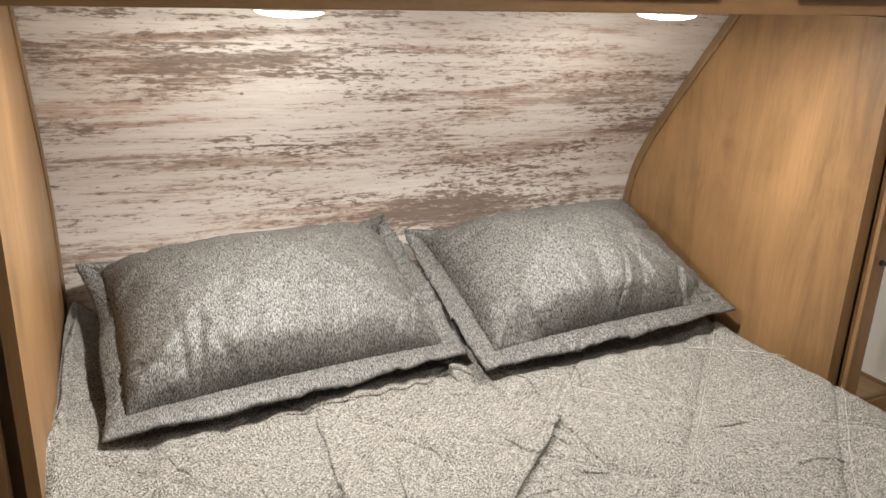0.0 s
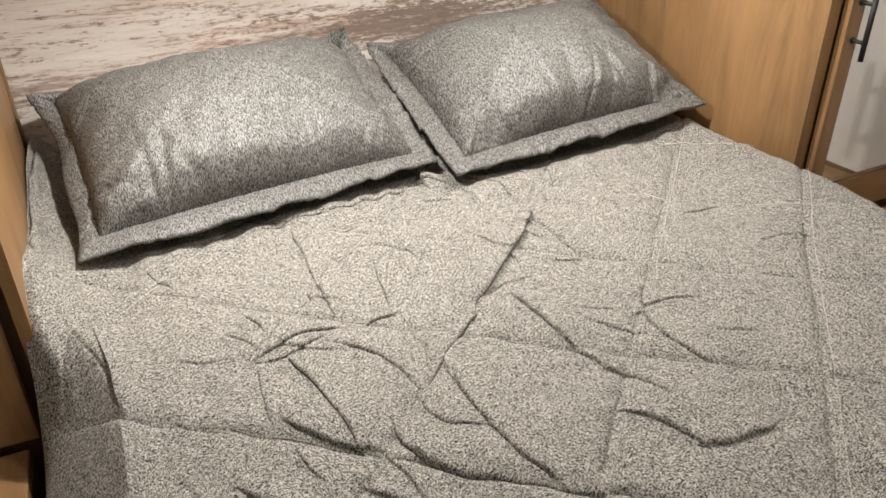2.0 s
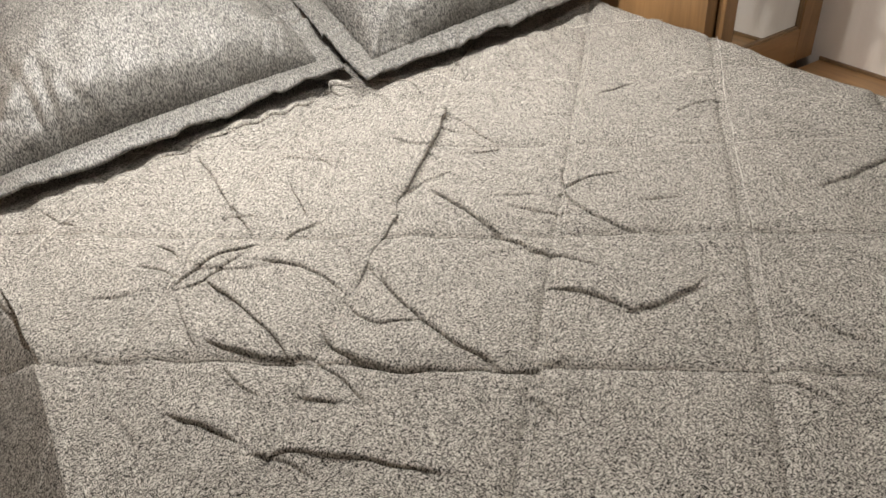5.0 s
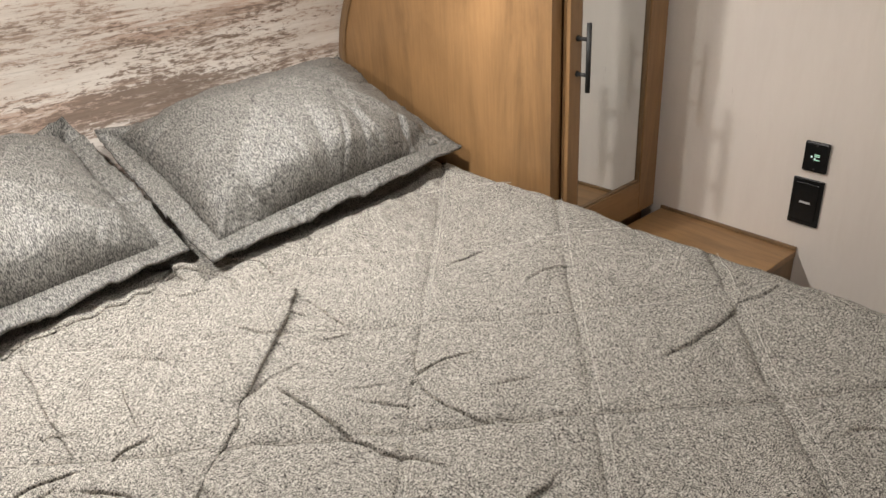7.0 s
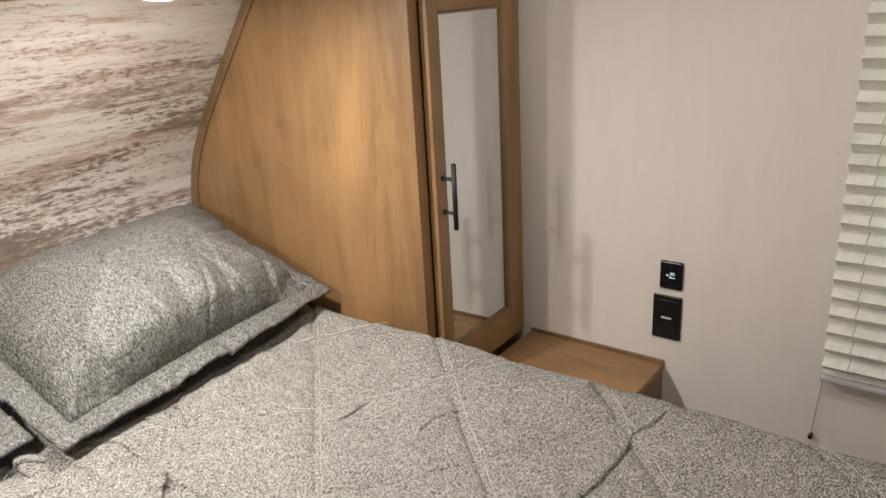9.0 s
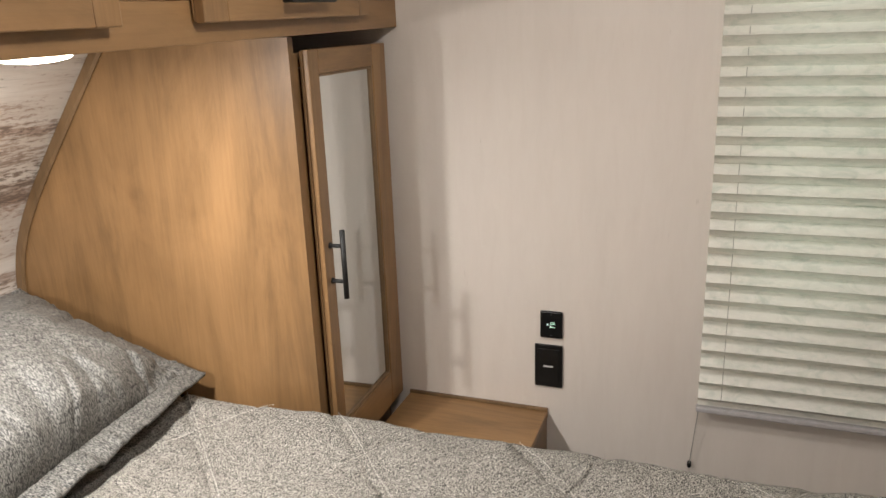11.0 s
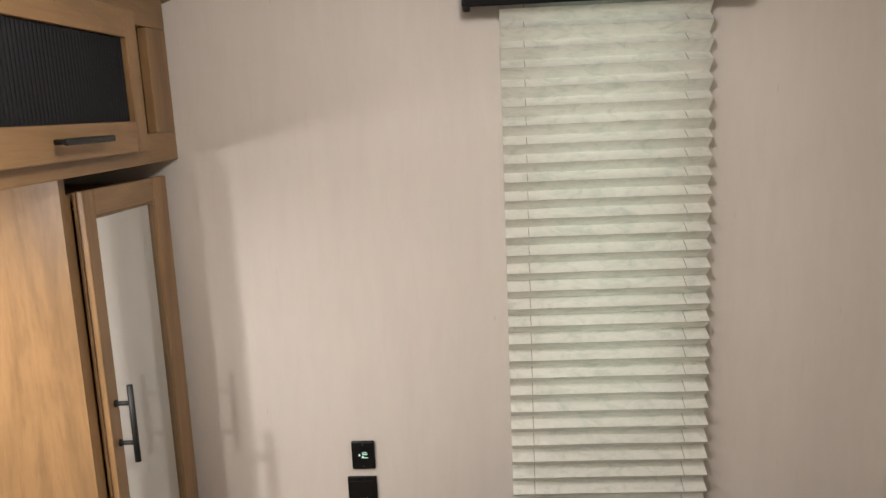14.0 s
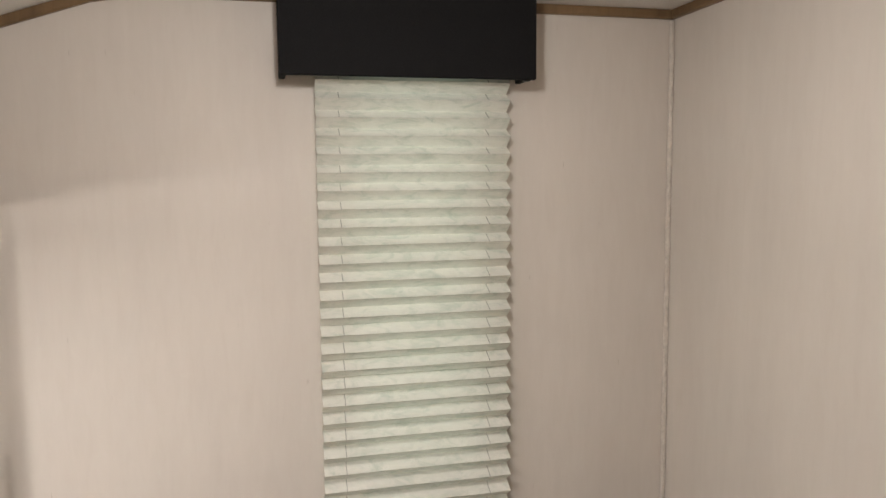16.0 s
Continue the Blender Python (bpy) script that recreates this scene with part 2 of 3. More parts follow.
def grid_mesh(name, P, material, uv=None, thick=0.0):
    """A mesh from an n x m array of places."""
    n, m = P.shape[:2]
    i = np.arange(n * m).reshape(n, m)
    q = np.stack([i[:-1, :-1], i[1:, :-1], i[1:, 1:], i[:-1, 1:]], -1).reshape(-1, 4)
    me = bpy.data.meshes.new(name)
    me.from_pydata(P.reshape(-1, 3).tolist(), [], q.tolist())
    if uv is not None:
        layer = me.uv_layers.new(name="UVMap")
        loops = np.zeros(len(me.loops), dtype=np.int32)
        me.loops.foreach_get("vertex_index", loops)
        layer.data.foreach_set("uv", uv.reshape(-1, 2)[loops].astype(np.float32).ravel())
    me.materials.append(material)
    me.shade_smooth()
    return me


def smooth_noise(x, y, scale, seed):
    """Sum of a few turned sine waves: soft, uneven swells between -1 and 1."""
    rng = np.random.RandomState(seed)
    out = 0
    for k in range(7):
        a, f, ph = rng.uniform(0, 6.28), scale * rng.uniform(0.5, 1.7), rng.uniform(0, 6.28)
        out = out + np.sin(f * (x * np.cos(a) + y * np.sin(a)) + ph + 0.8 * np.sin(0.6 * f * (y * np.cos(a) - x * np.sin(a))))
    return out / 7 * 1.8


# ---- the room ----
XL, XR, YB, ZC = -0.445, 2.0, -2.2, 1.892
solid("floor", (XL - 0.1, YB - 0.1, -0.08), (XR + 0.1, 0.4, 0.0), FLOOR_WOOD, "brown wood-look vinyl floor under the bed", "floor")
WIN_Y, WIN_Z = (-1.70, -1.42), (0.70, 1.76)
bm = bmesh.new()
for lo, hi in (((YB - 0.1, 0.0), (WIN_Y[0], 2.0)), ((WIN_Y[1], 0.0), (0.4, 2.0)), ((WIN_Y[0], 0.0), (WIN_Y[1], WIN_Z[0])), ((WIN_Y[0], WIN_Z[1]), (WIN_Y[1], 2.0))):
    add_box(bm, (XR, lo[0], lo[1]), (XR + 0.06, hi[0], hi[1]))
tagged(new("wall_east", finish("wall_east", bm, PAPER)), "pale beige wallpapered side wall", "wall", "", "structure")
solid("wall_west", (XL - 0.06, YB - 0.1, 0.0), (XL, 0.4, 2.0), PAPER, "pale beige wallpapered side wall", "wall")
solid("wall_south", (XL, YB - 0.06, 0.0), (XR, YB, 2.0), PAPER, "pale beige wallpapered end wall", "wall")
solid("wall_north", (XL, 0.34, 0.0), (XR, 0.4, 2.0), PAPER, "plain wall behind the headboard panel", "wall")

# the ceiling is level and comes down towards the head of the bed
bm = bmesh.new()
line = [(YB, ZC), (-0.99, ZC), (-0.90, 1.876), (-0.62, 1.780), (0.34, 1.45)]
low = [[bm.verts.new((x, y, z)) for y, z in line] for x in (XL, XR)]
high = [[bm.verts.new((x, y, z + 0.05)) for y, z in line] for x in (XL, XR)]
for k in range(len(line) - 1):
    bm.faces.new((low[0][k], low[0][k + 1], low[1][k + 1], low[1][k]))
    bm.faces.new((high[0][k], high[1][k], high[1][k + 1], high[0][k + 1]))
tagged(new("ceiling", finish("ceiling", bm, CEILING_WHITE)), "white ceiling sloping down over the bed head", "ceiling", "", "structure")


def ceiling_trim(name, pts, out, tall, deep):
    """A wooden strip along the joint of wall and ceiling."""
    bm = bmesh.new()
    rows = []
    for p in pts:
        p = Vector(p)
        rows.append([bm.verts.new(p + Vector(out) * a + Vector((0, 0, -b))) for a, b in ((0.0005, 0.001), (deep, 0.001), (deep, tall * 0.8), (deep * 0.7, tall), (0.0005, tall))])
    for a, b in zip(rows, rows[1:]):
        for k in range(5):
            bm.faces.new((a[k], a[(k + 1) % 5], b[(k + 1) % 5], b[k]))
    bm.faces.new(rows[0])
    bm.faces.new(rows[-1])
    return tagged(new(name, finish(name, bm, TRIM_SHADE_WOOD)), "brown wooden trim along the ceiling", "trim", "", "structure")


ceiling_trim("trim_east", [(XR, y, z) for y, z in line[:4]], (-1, 0, 0), 0.022, 0.012)
ceiling_trim("trim_south", [(XL, YB, ZC), (XR - 0.013, YB, ZC)], (0, 1, 0), 0.022, 0.012)
bm = bmesh.new()
add_box(bm, (XR - 0.011, YB + 0.0005, 0.0), (XR - 0.0005, YB + 0.011, ZC - 0.024), 0.003)
tagged(new("trim_corner", finish("trim_corner", bm, plain("corner_bead", (0.66, 0.60, 0.53), 0.45))), "pale plastic bead in the wall corner", "trim", "", "structure")


# ---- headboard panel ----
def head_y(z):
    k = 0.06
    return 0.17 - 0.762 * k * np.log1p(np.exp((z - 0.985) / k))


zs = np.linspace(0.30, 1.445, 60)
ys = head_y(zs)
arc = np.concatenate([[0], np.cumsum(np.hypot(np.diff(zs), np.diff(ys)))])
xs = np.linspace(0.0, 1.562, 24)
P = np.zeros((len(xs), len(zs), 3))
P[..., 0], P[..., 1], P[..., 2] = xs[:, None], ys[None, :], zs[None, :]
UV = np.zeros((len(xs), len(zs), 2))
UV[..., 0], UV[..., 1] = xs[:, None] + 0.37, arc[None, :]
back = P.copy()
back[..., 1] += 0.012
head = thing("headboard_panel", "curved headboard wall printed as whitewashed worn boards", "headboard", (0, 0, 0))
part("printed_face", grid_mesh("printed_face", P, PRINT, UV), None, head)
part("backing", grid_mesh("backing", back, MAPLE_X), None, head)


def joint_trim(side, x):
    """The flexible strip in the joint of the headboard panel and a wardrobe's side."""
    th = thing("joint_strip", "brown flexible strip bent along the headboard's edge", "trim", group="strips along the headboard")
    bm = bmesh.new()
    rows = []
    t = np.gradient(np.stack([ys, zs], 1), axis=0)
    t /= np.linalg.norm(t, axis=1)[:, None]
    for k in range(0, len(zs), 1):
        nx = side
        ny, nz = -t[k][1], t[k][0]
        xw = x(ys[k]) if callable(x) else x
        rows.append([bm.verts.new((xw + nx * a, ys[k] + ny * b - 0.002, zs[k] + nz * b)) for a, b in ((0.001, 0), (0.006, 0), (0.007, 0.018), (0.004, 0.024), (0.001, 0.024))])
    for a, b in zip(rows, rows[1:]):
        for k in range(5):
            bm.faces.new((a[k], a[(k + 1) % 5], b[(k + 1) % 5], b[k]))
    part("strip", bm, TRIM_SHADE_WOOD, th)


# ---- wardrobes ----
def wardrobe(side, xf, label):
    """A wardrobe beside the bed with a mirror door; side 1 has its wall to the right. xf: where its panel stands at the front."""
    w = thing("wardrobe", label, "wardrobe", (xf, -0.6, 0), "wardrobes beside the bed")
    X = lambda a: a * side
    def b(name, lo, hi, mat, bevel=0.0015, parent=w, text=""):
        lo, hi = (X(lo[0]), lo[1], lo[2]), (X(hi[0]), hi[1], hi[2])
        return block(name, tuple(map(min, lo, hi)), tuple(map(max, lo, hi)), mat, parent, bevel, text)
    # side panel, cut to the headboard's curve
    skew = -0.038 if side > 0 else 0.022
    front, x_front = (0.008, 0.046) if side > 0 else (-0.008, 0.0)
    bm = bmesh.new()
    tall = 1.4195 if side > 0 else 1.3935
    outline = [(front, 0.0), (front, tall)] + [(float(head_y(z)) + 0.6, z) for z in np.linspace(tall, 0.3, 24)] + [(0.77, 0.0)]
    rings = []
    for a in (0.0, 0.018):
        rings.append([bm.verts.new((X(a + x_front) + side * skew * (y - front) / (0.77 - front), y, z)) for y, z in outline])
    n = len(outline)
    for k in range(n):
        bm.faces.new((rings[0][k], rings[0][(k + 1) % n], rings[1][(k + 1) % n], rings[1][k]))
    bm.faces.new(rings[0])
    bm.faces.new(rings[1])
    part("side_panel", bm, MAPLE, w)
    if side > 0:
        b("face_stile", (x_front + 0.0184, 0.0095, 0.0), (x_front + 0.034, 0.028, 1.39), MAPLE)
    else:
        # shade of the recess put into the stile's colour by darker wood
        b("face_stile", (0.0182, 0.030, 0.0), (0.045, 0.048, 1.39), TRIM_SHADE_WOOD)
    # rail in the same darker wood, standing in for shade above the door
    b("face_rail", (x_front + 0.0452, 0.030, 1.372), (0.476, 0.048, 1.39), TRIM_SHADE_WOOD)
    b("carcass_top", (x_front + 0.0452, 0.049, 1.36), (0.476, 0.55, 1.384), MAPLE_Y)
    b("inner_back", (x_front + 0.0452, 0.049, 0.0), (0.476, 0.055, 1.358), MAPLE)
    # door
    y0, y1 = -0.014, 0.005
    x0, x1, m0, m1 = x_front + (0.036 if side > 0 else 0.037), 0.452, 0.127, 0.374
    z0, z1, k0, k1 = 0.505, 1.396, 0.597, 1.343
    door = b("door", (x0, y0 + 0.013, z0 + 0.002), (x1, y1, z1 - 0.002), MAPLE, 0.001)
    b("stile", (x0, y0, z0), (m0 - 0.006, y0 + 0.0125, z1), MAPLE, 0.002, door)
    b("stile", (m1 + 0.006, y0, z0), (x1, y0 + 0.0125, z1), MAPLE, 0.002, door)
    b("rail", (m0 - 0.0057, y0, k1 + 0.006), (m1 + 0.0057, y0 + 0.0125, z1), MAPLE_X, 0.002, door)
    b("rail", (m0 - 0.0057, y0, z0), (m1 + 0.0057, y0 + 0.0125, k0 - 0.006), MAPLE_X, 0.002, door)
    # bead round the mirror
    bm = bmesh.new()
    for lo, hi in (((m0 - 0.0055, k0 - 0.0055), (m0, k1 + 0.0055)), ((m1, k0 - 0.0055), (m1 + 0.0055, k1 + 0.0055)),
                   ((m0, k1), (m1, k1 + 0.0055)), ((m0, k0 - 0.0055), (m1, k0))):
        l, h = (X(lo[0]), y0 + 0.003, lo[1]), (X(hi[0]), y0 + 0.0122, hi[1])
        add_box(bm, tuple(map(min, l, h)), tuple(map(max, l, h)), 0.001, 1)
    part("mirror_bead", bm, TRIM_SHADE_WOOD, door)
    b("mirror", (m0 + 0.0005, y0 + 0.0085, k0 + 0.0005), (m1 - 0.0005, y0 + 0.0125, k1 - 0.0005), MIRROR, 0.0, door, "clear mirror glass")
    # handle
    bm = bmesh.new()
    hx, hz0, hz1 = X(0.107), 0.893, 1.040
    add_rod(bm, (hx, y0 - 0.030, hz0), (hx, y0 - 0.030, hz1), 0.0055)
    for z in (0.930, 1.006):
        add_rod(bm, (hx, y0 + 0.0005, z), (hx, y0 - 0.030, z), 0.0042)
        add_rod(bm, (hx, y0 + 0.0003, z), (hx, y0 - 0.003, z), 0.0065)
    part("handle", bm, BLACK, door, "black metal bar handle", True)
    door.matrix_basis = pose(0, 0, 0, 0, 0, 1.5 * side)
    return w


wardrobe(1, 1.522, "maple wardrobe with a mirror door and black handle")
wardrobe(-1, 0.036, "maple wardrobe with its narrow side facing the bed")
joint_trim(-1, lambda y: 1.568 - 0.038 * (y + 0.592) / 0.762)
joint_trim(1, lambda y: 0.036 - 0.022 * (y + 0.612) / 0.78)


# ---- shelves in front of the wardrobes ----
def bedside(side, xw, label):
    s = thing("bedside_cabinet", label, "nightstand", (xw, -0.79, 0), "bedside cabinets")
    far = -side * (0.385 if side > 0 else 0.424)
    lo, hi = sorted((0.0, far))
    g = 0.0005
    block("top", (lo + g, -0.196, 0.472), (hi - g, 0.178, 0.490), MAPLE_Y, s, 0.002)
    block("end_panel", (lo + g, -0.194, 0.0), (hi - g, -0.178, 0.4715), TRIM_SHADE_WOOD, s)
    a, c = sorted((far, far + side * 0.016))
    block("front_panel", (a, -0.177, 0.0), (c, 0.176, 0.4715), MAPLE, s)
    a, c = sorted((-side * 0.0005, -side * 0.007))
    block("lip", (a, -0.196, 0.4905), (c, 0.178, 0.499), TRIM_SHADE_WOOD, s, 0.001)
    return s


bedside(1, XR, "low maple bedside cabinet below a mirror door")
bedside(-1, XL, "low maple bedside cabinet beside the bed")


# ---- overhead cabinet; it hangs a little out of level ----
oc = thing("overhead_cabinet", "maple overhead cabinet with a dark ribbed door", "cabinet", (XR - 0.001, -0.625, 1.430), turn=(0, -1.0, 0))
W = 2.44
L = lambda wx: wx - XR
block("bottom_panel", (-W, 0.020, 0.0), (0, 0.52, 0.015), MAPLE_X, oc)
block("bottom_rail", (-W, 0.0, 0.0), (0, 0.019, 0.060), MAPLE_X, oc)
block("top_rail", (-W, 0.0, 0.272), (0, 0.019, 0.346), MAPLE_X, oc)
edges = [-W, L(1.215), L(1.241), L(1.838), L(1.905), 0]
for k in range(0, 6, 2):
    block("stile", (edges[k], 0.0, 0.0603), (edges[k + 1], 0.019, 0.2717), MAPLE, oc)
block("recess_panel", (-W, 0.0215, 0.0605), (0, 0.027, 0.2715), TRIM_SHADE_WOOD, oc)
bm = bmesh.new()
bmesh.ops.create_circle(bm, cap_ends=True, segments=20, radius=1.0, matrix=Matrix.Translation((L(1.73), -0.0008, 0.288)) @ Matrix.Rotation(radians(90), 4, "X") @ Matrix.Diagonal((0.030, 0.006, 1, 1)))
part("knot", bm, plain("knot_wood", (0.05, 0.028, 0.015), 0.6), oc, "dark knot in the wood")


def ribbed_door(x0, x1, ribs=True):
    z0, z1, y0, y1 = 0.029, 0.290, -0.024, -0.003
    d = block("door", (x0, y1 - 0.004, z0 + 0.002), (x1, y1, z1 - 0.002), MAPLE_X, oc)
    i0, i1, k0, k1 = x0 + 0.058, x1 - 0.044, 0.086, 0.238
    block("stile", (x0, y0, z0), (i0, y1 - 0.0042, z1), MAPLE, d, 0.002)
    block("stile", (i1, y0, z0), (x1, y1 - 0.0042, z1), MAPLE, d, 0.002)
    block("rail", (i0 + 0.0003, y0, k1), (i1 - 0.0003, y1 - 0.0042, z1), MAPLE_X, d, 0.002)
    block("rail", (i0 + 0.0003, y0, z0), (i1 - 0.0003, y1 - 0.0042, k0), MAPLE_X, d, 0.002)
    n = 41
    w = (i1 - i0 - 0.002) / n
    u = np.linspace(i0 + 0.001, i1 - 0.001, n * 8 + 1)
    Q = np.zeros((len(u), 2, 3))
    Q[..., 0] = u[:, None]
    Q[..., 1] = (y0 + 0.0125 - 0.0035 * np.abs(np.sin(np.pi * (u - u[0]) / w)))[:, None]
    Q[:, 0, 2], Q[:, 1, 2] = k0 + 0.0005, k1 - 0.0005
    part("ribbed_insert", grid_mesh("ribbed_insert", Q, RIBBED), None, d, "black fluted insert")
    c = (x0 + x1) / 2
    bm = bmesh.new()
    add_box(bm, (c - 0.076, y0 - 0.032, 0.0545), (c + 0.076, y0 - 0.023, 0.0655), 0.0035, 3)
    for s in (-0.055, 0.055):
        add_rod(bm, (c + s, y0 - 0.026, 0.060), (c + s, y0 + 0.0005, 0.060), 0.0045)
    part("handle", bm, BLACK, d, "black metal bar handle", True)


ribbed_door(L(1.262), L(1.805))
ribbed_door(L(0.555), L(1.100))
ribbed_door(L(-0.15), L(0.395))

# puck lights on the underside
for px, py, pz, lens_w, rim_w in PUCKS:
    pk = thing("puck_light", "round lit puck lamp under the overhead cabinet", "lamp", (px, py, pz), "puck lights")
    bm = bmesh.new()
    bmesh.ops.create_cone(bm, cap_ends=True, segments=40, radius1=0.055, radius2=0.059, depth=0.004, matrix=Matrix.Translation((0, 0, -0.0025)))
    part("rim", bm, WHITE_PLASTIC, pk)
    bm = bmesh.new()
    bmesh.ops.create_uvsphere(bm, u_segments=40, v_segments=16, radius=1.0, matrix=Matrix.Translation((0, 0, -0.0046)) @ Matrix.Diagonal((0.052, 0.052, 0.0095, 1)))
    bmesh.ops.bisect_plane(bm, geom=bm.verts[:] + bm.edges[:] + bm.faces[:], plane_co=(0, 0, -0.0047), plane_no=(0, 0, 1), clear_outer=True)
    part("lens", bm, PUCK_GLOW, pk, "glowing white lens", True)


# ---- bed ----
TOP, LEFT, RIGHT, HEADY, FOOT = 0.652, 0.022, 1.572, 0.155, -1.86
bed = thing("bed", "queen bed mattress on a wooden base", "bed", (0.8, -0.85, 0))
block("base", (-0.68, -0.95, 0.0), (0.68, 0.98, 0.30), MAPLE_X, bed, 0.004)
block("mattress", (-0.715, -0.975, 0.302), (0.715, 0.995, TOP - 0.045), plain("ticking", (0.6, 0.58, 0.54), 0.9), bed, 0.05)

STEP = 0.0019
# folds of the cover: from, to, bow, height and breadth in millimetres
FOLDS_HEAD = ((0.695, -0.752, 0.914, -0.531, -0.003, 22, 4), (0.916, -0.551, 0.922, -0.705, 0.001, 6, 6), (0.753, -0.776, 0.775, -0.960, -0.002, 10, 6),
              (0.775, -0.960, 0.794, -1.024, -0.003, 6, 6), (0.958, -0.857, 0.926, -1.070, -0.038, 7, 4.5), (0.476, -0.411, 0.468, -0.684, 0.004, 7, 4.5),
              (0.463, -0.366, 0.435, -0.463, -0.003, 6, 4), (0.576, -0.610, 0.561, -0.698, 0.003, 8, 4), (0.341, -0.658, 0.354, -0.689, 0.003, 8, 4),
              (0.657, -0.806, 0.688, -0.755, 0.002, 7, 4), (0.632, -0.513, 0.651, -0.592, 0.005, 4, 4))
FOLDS_TOP = ((0.709, -0.755, 0.799, -0.740, 0.005, 4, 5), (1.190, -0.673, 1.275, -0.674, 0.003, 5, 4), (0.496, -0.742, 0.557, -0.733, 0.004, 6, 4),
             (1.060, -0.361, 1.035, -0.442, 0.002, 6, 4), (1.147, -0.405, 1.137, -0.487, 0.0, 6, 4), (0.40, -0.372, 0.56, -0.345, 0.006, 9, 4),
             (0.56, -0.350, 0.73, -0.322, -0.006, 8, 4), (0.90, -0.33, 0.925, -0.45, 0.01, 9, 6), (0.77, -0.30, 0.83, -0.335, 0.01, 14, 5),
             (0.80, -0.28, 0.79, -0.34, 0.0, 14, 5), (1.00, -0.35, 1.00, -0.41, 0.0, 6, 5))
FOLDS_MID = ((0.328, -0.759, 0.454, -0.735, 0.014, 8, 4.5), (0.337, -0.772, 0.426, -0.749, -0.003, 6, 4), (0.322, -0.796, 0.316, -0.903, -0.001, 5, 4),
             (0.376, -0.786, 0.408, -0.995, 0.006, 9, 4), (0.335, -0.912, 0.420, -1.004, -0.008, 8, 4), (0.462, -0.973, 0.528, -1.102, -0.020, 11, 7),
             (0.582, -0.908, 0.607, -1.155, -0.017, 9, 6.5), (0.528, -1.102, 0.634, -1.185, 0.001, 8, 5), (0.533, -0.912, 0.659, -0.803, 0.003, 8, 4),
             (0.449, -0.776, 0.518, -0.902, 0.016, 6, 5), (0.747, -1.086, 0.794, -1.179, 0.009, 8, 5), (0.794, -1.179, 0.895, -1.195, -0.008, 8, 5))
FOLDS_FOOT = ((0.512, -0.941, 0.566, -1.029, -0.019, 5, 4), (0.858, -0.966, 0.856, -1.014, -0.005, 4, 4), (0.397, -1.065, 0.420, -1.090, 0, 8, 5),
              (0.079, -0.480, 0.141, -0.807, 0.004, 4, 7), (0.154, -0.813, 0.265, -0.903, 0.001, 4, 5), (0.435, -1.022, 0.451, -1.109, 0.004, 6, 5),
              (1.225, -1.137, 1.411, -1.143, -0.007, 8, 6), (1.419, -1.143, 1.490, -1.176, -0.005, 5, 5), (0.972, -1.272, 0.979, -1.373, -0.011, 7, 9),
              (1.027, -1.167, 1.210, -0.970, -0.003, 4, 6), (0.26, -1.01, 0.30, -1.08, 0.004, 8, 5), (0.32, -1.12, 0.46, -1.24, 0.01, 8, 5))


def small_folds():
    """Short creases scattered over the cover, mostly where it was bunched."""
    rng, made = random.Random(11), []
    while len(made) < 95:
        x, y, a = rng.uniform(0.08, 1.5), rng.uniform(-1.75, -0.35), rng.gauss(-1.0, 0.7)
        if x > 0.95 and rng.random() < 0.55:
            continue
        ln = rng.uniform(0.03, 0.11)
        made.append((x, y, x + ln * math.cos(a), y + ln * math.sin(a), rng.uniform(-0.1, 0.1) * ln, rng.uniform(2.0, 5.5), rng.uniform(3.5, 7)))
    return tuple(made)


FOLDS_SMALL = small_folds()


